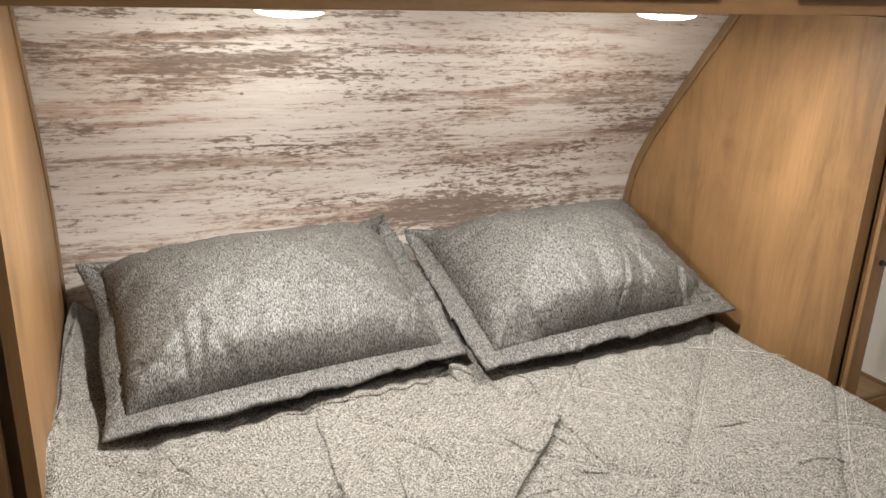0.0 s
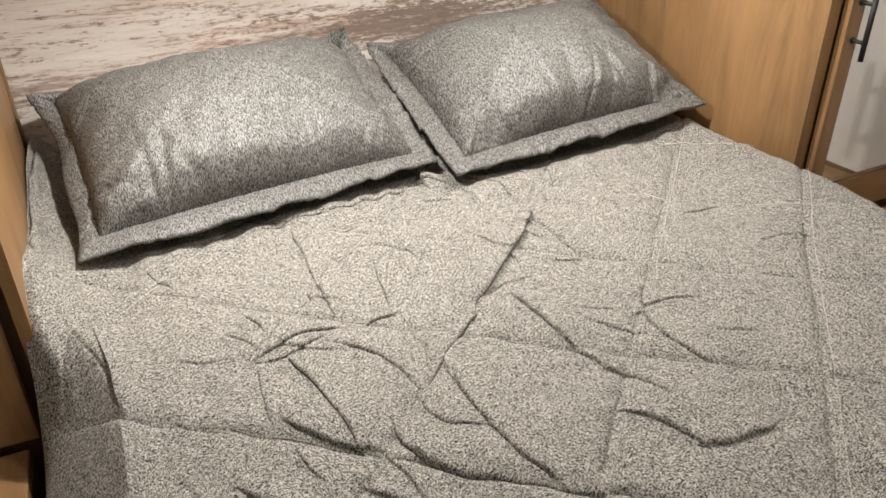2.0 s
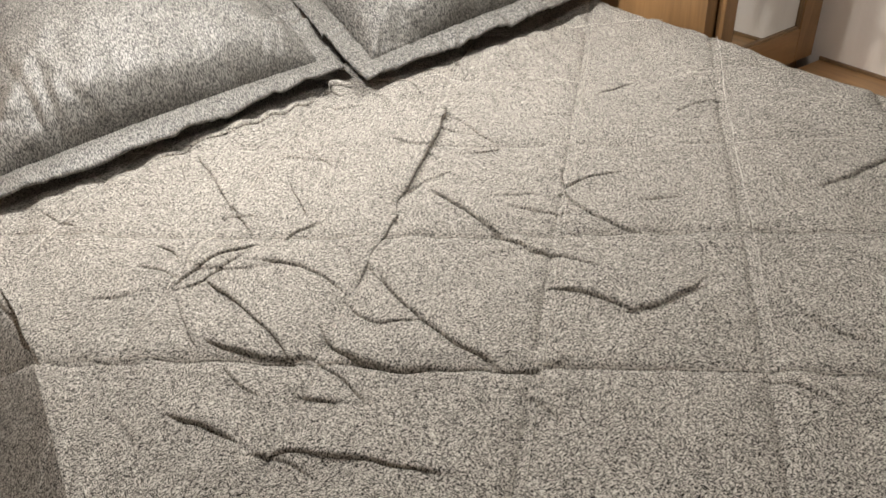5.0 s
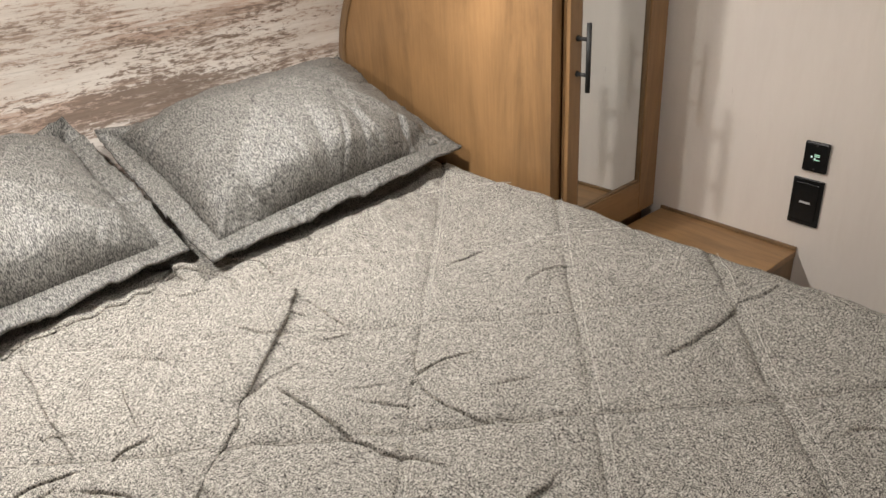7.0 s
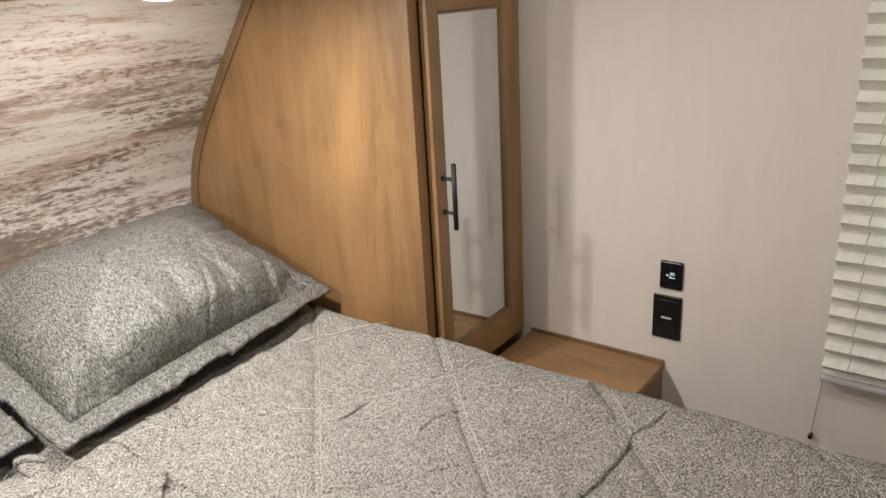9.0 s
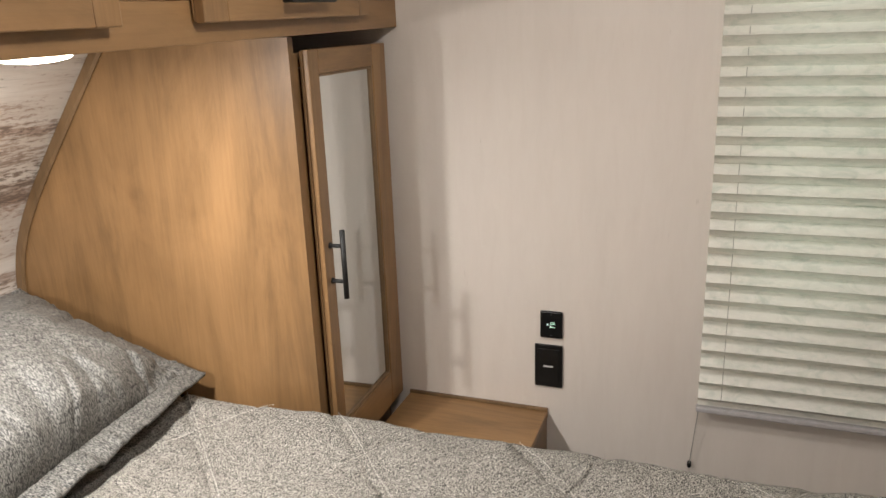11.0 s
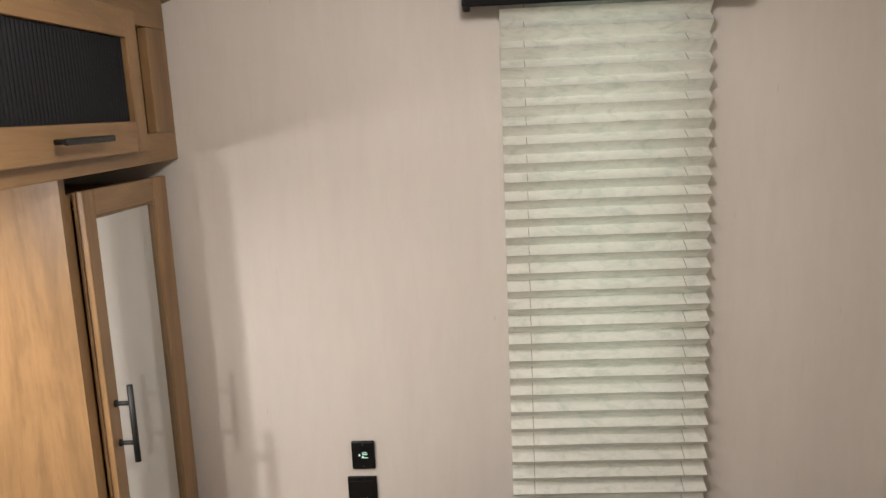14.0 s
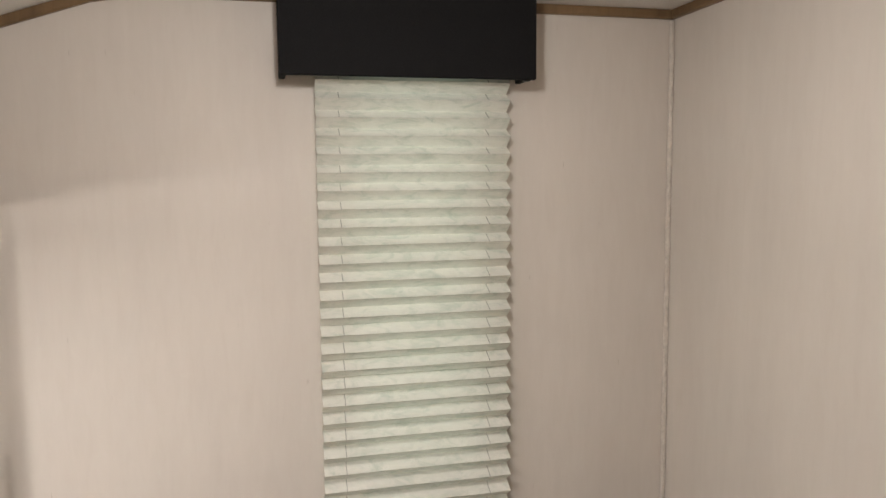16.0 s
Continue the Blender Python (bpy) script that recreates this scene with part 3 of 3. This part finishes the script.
def quilt_height(x, y, shift=None):
    """Height of the cover over its mean: stitched diamonds, swells and sharp folds."""
    u, v = (0.61 * x + 0.79 * y + 0.548) / 0.273, (0.72 * x - 0.70 * y - 1.286) / 0.264
    du, dv = np.abs(u - np.round(u)) * 0.273, np.abs(v - np.round(v)) * 0.264
    h = 0.0080 * (1 - np.exp(-du / 0.008)) * (1 - np.exp(-dv / 0.008)) - 0.003
    h += 0.0056 * smooth_noise(x, y, 11, 3) + 0.0030 * smooth_noise(x, y, 34, 5) + 0.0014 * smooth_noise(x, y, 90, 8)
    # a net of soft creases between small flat facets
    for f, amp, sd in ((13, 0.0055, 41), (24, 0.0036, 42), (47, 0.0015, 43)):
        h -= amp * np.sqrt(smooth_noise(x, y, f, sd) ** 2 + 0.002)
    h += 0.0028
    # puckers along the seams
    h += 0.0012 * np.sin(75 * (0.79 * x - 0.61 * y) + 3 * smooth_noise(x, y, 20, 9)) * np.exp(-(du / 0.02) ** 2)
    h += 0.0012 * np.sin(75 * (0.70 * x + 0.72 * y) + 3 * smooth_noise(x, y, 20, 4)) * np.exp(-(dv / 0.02) ** 2)
    wob = 0.003 * smooth_noise(x, y, 22, 12) + 0.0015 * smooth_noise(x, y, 70, 13)
    for x0, y0, x1, y1, bow, mm, broad in FOLDS_HEAD + FOLDS_TOP + FOLDS_MID + FOLDS_FOOT + FOLDS_SMALL:
        dx, dy = x1 - x0, y1 - y0
        ln, w = math.hypot(dx, dy), broad * 0.00078
        t = ((x - x0) * dx + (y - y0) * dy) / ln
        on = (t > -0.03) & (t < ln + 0.03)
        s = ((x - x0) * -dy + (y - y0) * dx) / ln
        on &= np.abs(s) < 0.22
        t, s = t[on], s[on]
        s = s - 4 * bow * t * (ln - t) / ln ** 2 + wob[on]
        ends = np.clip((t + 0.03) / 0.05, 0, 1) * np.clip((ln + 0.03 - t) / 0.05, 0, 1)
        ends = ends * ends * (3 - 2 * ends)
        up = 1 / (1 + np.exp(-np.clip(s / (0.34 * w), -30, 30)))
        lip = up * np.exp(-np.maximum(s, 0) / (0.020 + 3.0 * w)) - 0.25 * (1 - up) * np.exp(np.minimum(s, 0) / 0.02)
        if shift is not None and mm > 3.4:
            # the upper lip leans over the crease
            lean = 0.0008 * mm * ends * np.exp(-((s - 0.5 * w) / (1.3 * w)) ** 2) / ln
            shift[0][on] += lean * dy
            shift[1][on] -= lean * dx
        h[on] += 0.00078 * mm * ends * (lip - 0.55 * np.exp(-((s + 0.7 * w) / (0.6 * w)) ** 2))
    # bunched cloth along the front of the pillows
    rim = np.where(x < 0.85, -0.44 + 0.17 * (x - 0.1), -0.41 + 0.06 * (x - 0.85))
    h += np.where(x < 0.85, 0.012, 0.024 * np.clip((1.50 - x) / 0.25, 0, 1)) * np.exp(-((y - rim) / 0.05) ** 2) * (0.6 + 0.4 * smooth_noise(x, y, 25, 21))
    h += 0.0032 * np.sin(95 * x + 3 * smooth_noise(x, y, 9, 6)) * np.exp(-((y - rim) / 0.045) ** 2)
    return h


def cover_profile(s, lo, hi, r_lo, r_hi):
    """Walks over the bed's edge: arc length to place across and drop below the top."""
    c = (lo + hi) / 2
    across, drop = np.array(c + s), np.zeros_like(s)
    for sign, edge, r in ((-1, lo, r_lo), (1, hi, r_hi)):
        d = sign * (s - (edge - sign * r - c))
        a = np.clip(d / r, 0, math.pi / 2)
        on = d > 0
        across = np.where(on, edge - sign * r + sign * r * np.sin(a), across)
        drop = np.where(on, r * (1 - np.cos(a)) + np.maximum(d - r * math.pi / 2, 0), drop)
    return across, drop


R_EDGE, R_LEFT = 0.055, 0.12
half = (RIGHT - LEFT) / 2 + 0.48
def steps(knots):
    """Places along the cloth, closer together where it is creased."""
    out = [np.arange(a, b, d) for a, b, d in knots]
    return np.concatenate(out)


mid = (RIGHT - LEFT) / 2
sx = steps(((-half, -mid, 0.007), (-mid, mid - 0.1, STEP), (mid - 0.1, mid + 0.12, 0.004), (mid + 0.12, half, 0.008)))
gx, dropx = cover_profile(sx, LEFT, RIGHT, R_LEFT, R_EDGE)
long_half = (HEADY - FOOT) / 2 - R_EDGE + R_EDGE * math.pi / 2
run = (HEADY - FOOT) / 2
sy = steps(((-(long_half + 0.40), -run + 0.2, 0.007), (-run + 0.2, run - 0.42, STEP), (run - 0.42, run, 0.005)))
gy, dropy = cover_profile(sy, FOOT, HEADY + 0.12, R_EDGE, R_EDGE)
gy = gy + 0.0
X2, Y2 = np.meshgrid(gx, gy, indexing="ij")
D = dropx[:, None] + dropy[None, :]
SX = np.broadcast_to(sx[:, None], X2.shape)
SHIFT = (np.zeros(X2.shape), np.zeros(X2.shape))
hgt = quilt_height((LEFT + RIGHT) / 2 + SX, Y2, SHIFT)
hang = np.clip(D / 0.12, 0, 1)
left_side = (sx < 0)[:, None]
free = 1 / (1 + np.exp((Y2 + 0.66) / 0.03))
swell = 0.018 * np.sin(13 * Y2 + 1.5 * np.sin(5 * Y2)) * np.clip((D - 0.05) / 0.25, 0, 1)
out = np.where(left_side, -1.0, 1.0) * hang * (dropx > 0.02)[:, None]
CP = np.zeros((*X2.shape, 3))
CP[..., 0] = X2 + out * (hgt * 0.8 + swell) + np.where(left_side, -1, 0) * free * 0.16 * np.clip(D - 0.06, 0, 1)
CP[..., 1] = Y2 + SHIFT[1] * (1 - hang)
CP[..., 0] += SHIFT[0] * (1 - hang)
CP[..., 2] = TOP - D + hgt * (1 - hang) + 0.026 * np.exp(-((X2 - 1.50) / 0.10) ** 2) * (1 - hang)
CP[..., 2] = np.maximum(CP[..., 2], 0.02)
inside = 1 - free
# beside the wardrobe panel the cloth is pushed up against the wood
past = np.maximum(0.16 - ((LEFT + RIGHT) / 2 + SX), 0)
rise = np.clip(past / 0.11, 0, 1) ** 1.3 * (0.066 + 0.010 * np.sin(11 * Y2 + 1) + 0.003 * np.sin(31 * Y2 + 30 * past)) - 0.9 * np.maximum(past - 0.22, 0)
ruck = 0.0045 * np.sin(70 * past + 9 * Y2 + 2 * np.sin(13 * Y2)) * np.clip(past / 0.05, 0, 1)
in_z, in_x = TOP + hgt + rise + ruck, 0.022 + 0.138 * np.exp(-past / 0.06)
tuck = np.where(past > 0, inside, 0)
CP[..., 2] = CP[..., 2] * (1 - tuck) + in_z * tuck
CP[..., 0] = CP[..., 0] * (1 - tuck) + in_x * tuck
CP[..., 0] = np.minimum(CP[..., 0], 1.510 * inside + 1.62 * free)
# past the wardrobe the cloth breaks over the mattress edge, slants down and then hangs
past = np.maximum(0.134 - ((LEFT + RIGHT) / 2 + SX), 0)
slant, fall = np.minimum(past, 0.215), np.maximum(past - 0.215, 0)
drape = 0.010 * np.sin(10 * Y2 + 2.0 + 1.4 * np.sin(4 * Y2)) * np.clip(fall / 0.12, 0, 1) + 0.012 * np.exp(-((past - 0.23) / 0.03) ** 2)
out_x = 0.134 - 0.66 * slant - 0.03 * fall + drape + 0.5 * hgt * np.clip(past / 0.05, 0, 1)
out_z = TOP + hgt * np.clip(1 - past / 0.3, 0.3, 1) - 0.69 * slant - 0.998 * fall
over = np.where(past > 0, free, 0)
CP[..., 0] = CP[..., 0] * (1 - over) + out_x * over
CP[..., 2] = CP[..., 2] * (1 - over) + out_z * over
quilt = thing("comforter", "grey melange quilted comforter, creased, spread over the bed", "comforter", (0, 0, 0))
part("cover", grid_mesh("cover", CP, QUILT_CLOTH), None, quilt)


def stitch_line(pts):
    """Threads laid along a seam, stitch by stitch."""
    n = len(pts)
    V, F = [], []
    for k in range(0, n - 1):
        a, b = pts[k], pts[k + 1]
        d = (b - a) * 0.36
        c = (a + b) / 2
        w = Vector((-d[1], d[0], 0)).normalized() * 0.00048
        i = len(V)
        lift = Vector((0, 0, 0.0011))
        V += [c - d - w, c + d - w, c + d + w, c - d + w, c - d * 0.7 + lift, c + d * 0.7 + lift]
        F += [(i, i + 1, i + 5, i + 4), (i + 3, i + 4, i + 5, i + 2), (i, i + 4, i + 3), (i + 1, i + 2, i + 5)]
    return V, F


SV, SF = [], []
flat_lo, flat_hi = LEFT + R_LEFT * 1.02, RIGHT - R_EDGE * 0.6
from mathutils import kdtree
for family in (0, 1):
    for k in range(-9, 10):
        pts = []
        for a in np.arange(-2.2, 2.6, 0.0065):
            if family == 0:
                c, d = Vector((0.61, 0.79, 0)) * (-0.548 + 0.273 * k), Vector((0.79, -0.61, 0)) * a
            else:
                c, d = Vector((0.72, -0.70, 0)) * (1.286 + 0.264 * k), Vector((0.70, 0.72, 0)) * a
            p = c + d
            if flat_lo < p.x < flat_hi and FOOT + 0.05 < p.y < -0.28:
                pts.append(p)
            elif pts:
                break
        if len(pts) < 8:
            continue
        ax, ay = np.array([p.x for p in pts]), np.array([p.y for p in pts])
        hz = TOP + quilt_height(ax, ay) + 0.026 * np.exp(-((ax - 1.50) / 0.10) ** 2)
        pts = [Vector((x, y, z + 0.0010)) for x, y, z in zip(ax, ay, hz)]
        V, F = stitch_line(pts)
        o = len(SV)
        SV += [tuple(v) for v in V]
        SF += [tuple(i + o for i in f) for f in F]
me = bpy.data.meshes.new("stitching")
me.from_pydata(SV, [], SF)
me.materials.append(THREAD)
tagged(part("stitching", me, None, quilt, "pale thread seams"), kind="stuff")


# ---- pillows ----
def pillow(bl, br, fl, fr, bulge, seed, tips, slack, label):
    """A pillow in a flanged sham, leaning on the headboard; the four corners of its flange."""
    th = thing("pillow", label, "pillow", fl, "pillows on the bed")
    org = Vector(fl)
    bl, br, fl, fr = (np.array(c) - np.array(org) for c in (bl, br, fl, fr))
    nrm = np.cross(fr - fl, bl - fl)
    nrm /= np.linalg.norm(nrm)
    def plane(a, b):
        a, b = a[..., None], b[..., None]
        return (1 - a) * (1 - b) * fl + a * (1 - b) * fr + (1 - a) * b * bl + a * b * br
    ea, eb = 0.044 / 0.74, 0.050 / 0.60
    n, m = 190, 150
    A, B = np.meshgrid(np.linspace(0, 1, n), np.linspace(0, 1, m), indexing="ij")
    # the edges of a filled pillow draw in between its corners
    u, v = 2 * A - 1, 2 * B - 1
    pa = ea + (1 - 2 * ea) * (0.5 + 0.5 * u * (1 - 0.035 * (1 - v * v)))
    pb = eb + (1 - 2 * eb) * (0.5 + 0.5 * v * (1 - 0.045 * (1 - u * u)))
    fill = np.clip(1 - np.abs(u) ** (2.6 + 2.4 * np.clip(v, 0, 1)), 0, 1) ** 0.44 * np.clip(1 - np.abs(v) ** 2.4, 0, 1) ** np.where(v > 0, 0.36, 0.46)
    fill = fill * (0.80 + 0.20 * (1 - u * u) * (1 - v * v)) * 1.06
    px, py = pa * 0.74, pb * 0.60
    ripple = 0.0075 * smooth_noise(px, py, 17, seed) + 0.0035 * smooth_noise(px, py, 48, seed + 1)
    # gathers that run from the seam into the filling
    near_front, near_left, near_right = np.exp(-(v + 1) / 0.35), np.exp(-(u + 1) / 0.22), np.exp(-(1 - u) / 0.22)
    ripple += 0.013 * np.sin(px * 34 + 2.2 * np.sin(px * 11 + seed)) * near_front * (0.6 + 0.4 * smooth_noise(px, py, 12, seed + 7))
    ripple += 0.006 * np.sin(py * 42 + seed) * (near_left + near_right) * 0.8
    # ridges from the front corners
    for cu in (-1, 1):
        t = (v + 1)
        s = (u - cu) * -cu - t * 0.75
        ripple += 0.012 * np.exp(-(s / 0.06) ** 2) * np.exp(-t / 0.5) - 0.008 * np.exp(-((s - 0.15) / 0.07) ** 2) * np.exp(-t / 0.5)
    rng = random.Random(seed)
    for side, count in ((0, 13), (1, 6), (2, 6), (3, 3)):
        for k in range(count):
            at, slant, ln = (k + rng.uniform(0.1, 0.9)) / count, rng.uniform(-0.55, 0.55), rng.uniform(0.04, 0.14)
            w, deep = rng.uniform(0.006, 0.013), rng.uniform(0.004, 0.011)
            along, into = ((px, py - pb.min() * 0.60), (py, px), (py, 0.74 - px), (px, 0.60 - py))[side]
            into = into - into.min()
            q = along - at * along.max() - slant * into
            ripple -= deep * np.exp(-(q / w) ** 2) * np.exp(-(into / ln) ** 2)
            ripple += 0.55 * deep * np.exp(-((q - 2.2 * w) / (1.5 * w)) ** 2) * np.exp(-(into / ln) ** 2)
    H = (bulge * fill + ripple * np.clip(fill * 5, 0, 1))
    skew = 1 - 0.12 * (B - 0.35)
    # the filling bellies out over the front seam
    belly = -0.036 * np.exp(-((v + 0.80) / 0.20) ** 2) * np.clip(fill * 1.6, 0, 1) * (1 - u ** 4)
    top = plane(pa, pb + belly) + nrm * (H * skew)[..., None]
    low = plane(pa, pb) - nrm * (0.30 * bulge * fill + 0.004)[..., None]
    both = np.concatenate([top, low[:, ::-1]], axis=1)
    sham = part("sham", grid_mesh("sham", both, SHAM_CLOTH), None, th)
    # flange: four strips mitred at the corners
    def flange(c0, c1, i0, i1, k):
        q, r = 130, 9
        S, T = np.meshgrid(np.linspace(0, 1, q), np.linspace(0, 1, r), indexing="ij")
        outer = plane(*(np.array(c0)[:, None, None] * (1 - S) + np.array(c1)[:, None, None] * S))
        j = np.rint(S[:, 0] * (len(i0) - 1)).astype(int)
        inner = i0[j][:, None, :] * np.ones_like(T)[..., None]
        Pn = inner * (1 - T)[..., None] + outer * T[..., None]
        wave = (0.005 * np.sin(S * 9 + k * 1.7 + 1.5 * np.sin(S * 5 + k)) + 0.0022 * np.sin(S * 31 + 2 * np.sin(S * 7 + k))) * T ** 1.2 * np.clip(np.minimum(S, 1 - S) * 8, 0, 1)
        # the sides hang down between the corners; the rear corners stick up
        sag = np.sin(np.pi * S)
        if k in (1, 3):
            draw = (fr - fl) / np.linalg.norm(fr - fl) * (1 if k == 1 else -1)
            Pn = Pn + (draw * 0.022 * slack[k] - nrm * 0.016 * slack[k]) * (sag * T * (0.75 + 0.25 * np.sin(9 * S + k)))[..., None]
        if k == 0:
            wave = wave + (0.0045 * np.sin(S * 19 + seed + 2.6 * np.sin(S * 7 + seed)) + 0.0010 * np.sin(S * 61 + 3 * np.sin(S * 13))) * T * sag ** 0.4
        for c, tip in ((0, tips[0]), (1, tips[1])):
            if k == 2:
                near = np.exp(-(np.abs(S - c) / 0.10) ** 1.5)
            elif k == (1 if c == 0 else 3):
                near = np.exp(-(1 - S) / 0.07)
            else:
                continue
            Pn = Pn + np.array(tip) * (near * T)[..., None]
        # pinched puckers across the flange
        pick = random.Random(100 * seed + k)
        for _ in range(11 if k != 2 else 6):
            at, lean, wide, rise = pick.uniform(0.05, 0.95), pick.uniform(-0.06, 0.06), pick.uniform(0.008, 0.02), pick.uniform(0.002, 0.006)
            q = (S - at - lean * T) / wide
            wave = wave + rise * (np.exp(-q ** 2) - 0.7 * np.exp(-(q - 1.6) ** 2)) * (0.35 + 0.65 * T)
        Pn = Pn + nrm * (wave + 0.004 * np.sin(np.pi * T))[..., None]
        under = Pn - nrm * 0.006
        return grid_mesh("flange", np.concatenate([Pn, under[:, ::-1]], axis=1), SHAM_CLOTH)
    f0 = top[:, 0]
    part("flange", flange((0, 0), (1, 0), f0, None, 0), None, th)
    part("flange", flange((0, 1), (1, 1), top[:, -1], None, 2), None, th)
    part("flange", flange((0, 0), (0, 1), top[0, :], None, 1), None, th)
    part("flange", flange((1, 0), (1, 1), top[-1, :], None, 3), None, th)
    return th


pillow((0.055, 0.115, 0.835), (0.785, 0.145, 0.868), (0.105, -0.425, 0.700), (0.826, -0.305, 0.700), 0.136, 3, ((0.0, -0.05, 0.020), (-0.03, -0.06, 0.042)), (0, 1.5, 0, -0.3), "plump grey melange pillow in a flanged sham")
pillow((0.822, 0.130, 0.842), (1.512, 0.140, 0.882), (0.838, -0.378, 0.694), (1.522, -0.345, 0.733), 0.136, 8, ((-0.01, -0.05, 0.026), (-0.03, -0.04, 0.02)), (0, -0.3, 0, 0.4), "plump grey melange pillow leaning beside the wardrobe panel")


# ---- window behind the shade ----
win = thing("window_1", "narrow window behind the drawn pleated shade", "window", (XR, -1.56, 0.70), kind="structure")
GLASS, _nt, _p = nodes_of("window_glass", 0.02)
_p.inputs["Transmission Weight"].default_value, _p.inputs["IOR"].default_value = 1.0, 1.45
pane = block("pane", (0.050, -0.138, 0.004), (0.054, 0.138, 1.056), GLASS, win, 0.0)
pane.visible_shadow = False
for a, c in ((-0.1395, -0.126), (0.126, 0.1395)):
    block("window_frame", (0.046, a, 0.001), (0.0496, c, 1.059), BLACK_PLASTIC, win, 0.001)

# ---- window shade ----
shade = thing("pleated_shade", "pale green pleated shade drawn down over the window", "blind", (1.985, -1.556, 0.561))
pitch, deep, under = 0.0393, 0.034, 0.57
zt = 1.76 - 0.561
marks = [1.134 - 0.561]
while marks[0] > 0.055:
    marks.insert(0, marks[0] - pitch)
while marks[-1] < zt:
    marks.append(marks[-1] + pitch)
zz, dd = [0.014], [0.006]
for a, b in zip(marks, marks[1:]):
    zz += [a, a + under * (b - a)]
    dd += [0.0, deep]
zz, dd = np.array(zz), np.array(dd)
# pleats hang more open towards the top
open_top = np.clip((zz - 0.75) / 0.4, 0, 1)
dd = dd * (1 - 0.15 * open_top)
wy = np.linspace(-0.216, 0.216, 30)
Q = np.zeros((len(wy), len(zz), 3))
Q[..., 1], Q[..., 2] = wy[:, None], zz[None, :]
Q[..., 0] = -0.004 - dd[None, :] + 0.0012 * smooth_noise(wy[:, None] * 3, zz[None, :] * 2, 9, 31)
me = grid_mesh("pleats", Q, PLEAT)
me.shade_flat()
part("pleats", me, None, shade)
block("bottom_bar", (-0.024, -0.219, 0.0), (-0.002, 0.219, 0.014), GREY_PLASTIC, shade, 0.004, "grey plastic bottom bar")
for cy in (-0.166, 0.166):
    bm = bmesh.new()
    for a, b in zip(marks, marks[1:]):
        f = 1 - 0.15 * np.clip((a - 0.75) / 0.4, 0, 1)
        add_rod(bm, (-0.0055, cy, b - 0.001), (-0.004 - deep * f - 0.0012, cy + 0.001, a + under * (b - a) + 0.001), 0.0007, 5)
    tagged(part("cord", bm, CORD, shade), kind="stuff")
for cy, ey in ((-0.217, -0.238), (0.213, 0.226)):
    bm = bmesh.new()
    add_rod(bm, (-0.012, cy, 0.004), (0.004, ey, -0.155), 0.0009, 6)
    part("tie_cord", bm, CORD, shade)
    bm = bmesh.new()
    add_rod(bm, (-0.002, ey, -0.155), (0.0145, ey, -0.155), 0.005, 10)
    part("cleat", bm, BLACK_PLASTIC, shade, "small black cord holder")

valance = thing("valance", "dark padded fabric valance box above the shade", "valance", (1.999, -1.539, 1.70))
bm = bmesh.new()
add_box(bm, (-0.099, -0.276, 0.008), (-0.085, 0.274, 0.186), 0.004, 3)
part("front", bm, DARK_CLOTH, valance)
for s in (-1, 1):
    a, c = sorted((s * 0.273, s * 0.259))
    block("return", (-0.0845, a, 0.010), (0, c, 0.186), DARK_CLOTH, valance, 0.003)
block("top_board", (-0.0848, -0.2555, 0.172), (0, 0.2555, 0.184), DARK_CLOTH, valance)
block("staple_block", (-0.096, -0.262, 0.005), (-0.080, -0.248, 0.0098), BLACK_PLASTIC, valance, 0.001)
block("head_rail", (-0.045, -0.222, 0.055), (-0.012, 0.222, 0.085), GREY_PLASTIC, valance, 0.002)

# ---- switches by the bed ----
th = thing("control_switch", "small black touch switch with a green lit symbol", "switch", (XR, -0.9945, 0.7265))
block("plate", (-0.009, -0.0275, -0.035), (-0.0005, 0.0275, 0.035), BLACK_PLASTIC, th, 0.004)
for z, w in ((0.0068, 0.0058), (0.0028, 0.0058), (-0.0052, 0.0070)):
    block("display_line", (-0.0096, -0.003 - w, z - 0.0009), (-0.0091, -0.003 + w, z + 0.0009), GREEN_GLOW, th, 0.0, "dim green lit line")
for y, z, sz in ((0.0085, 0.001, 0.0020), (0.001, -0.0025, 0.0018)):
    block("indicator", (-0.0098, y - sz, z - sz), (-0.0092, y + sz, z + sz), WHITE_GLOW, th, 0.0, "white lit dot")
for z in (0.027, -0.027):
    bm = bmesh.new()
    add_rod(bm, (-0.0098, 0, z), (-0.0088, 0, z), 0.0022, 10)
    part("screw", bm, BLACK, th)
th = thing("socket_plate", "black wall plate with a small silver mark", "outlet", (XR, -0.988, 0.6165))
block("plate", (-0.0065, -0.0345, -0.056), (-0.0005, 0.0345, 0.056), BLACK_PLASTIC, th, 0.0015)
block("insert", (-0.0085, -0.0265, -0.046), (-0.0066, 0.0265, 0.046), BLACK_PLASTIC, th, 0.001)
block("mark", (-0.0092, -0.012, -0.0022), (-0.0086, 0.012, 0.0022), SILVER, th, 0.0, "small silver bar")
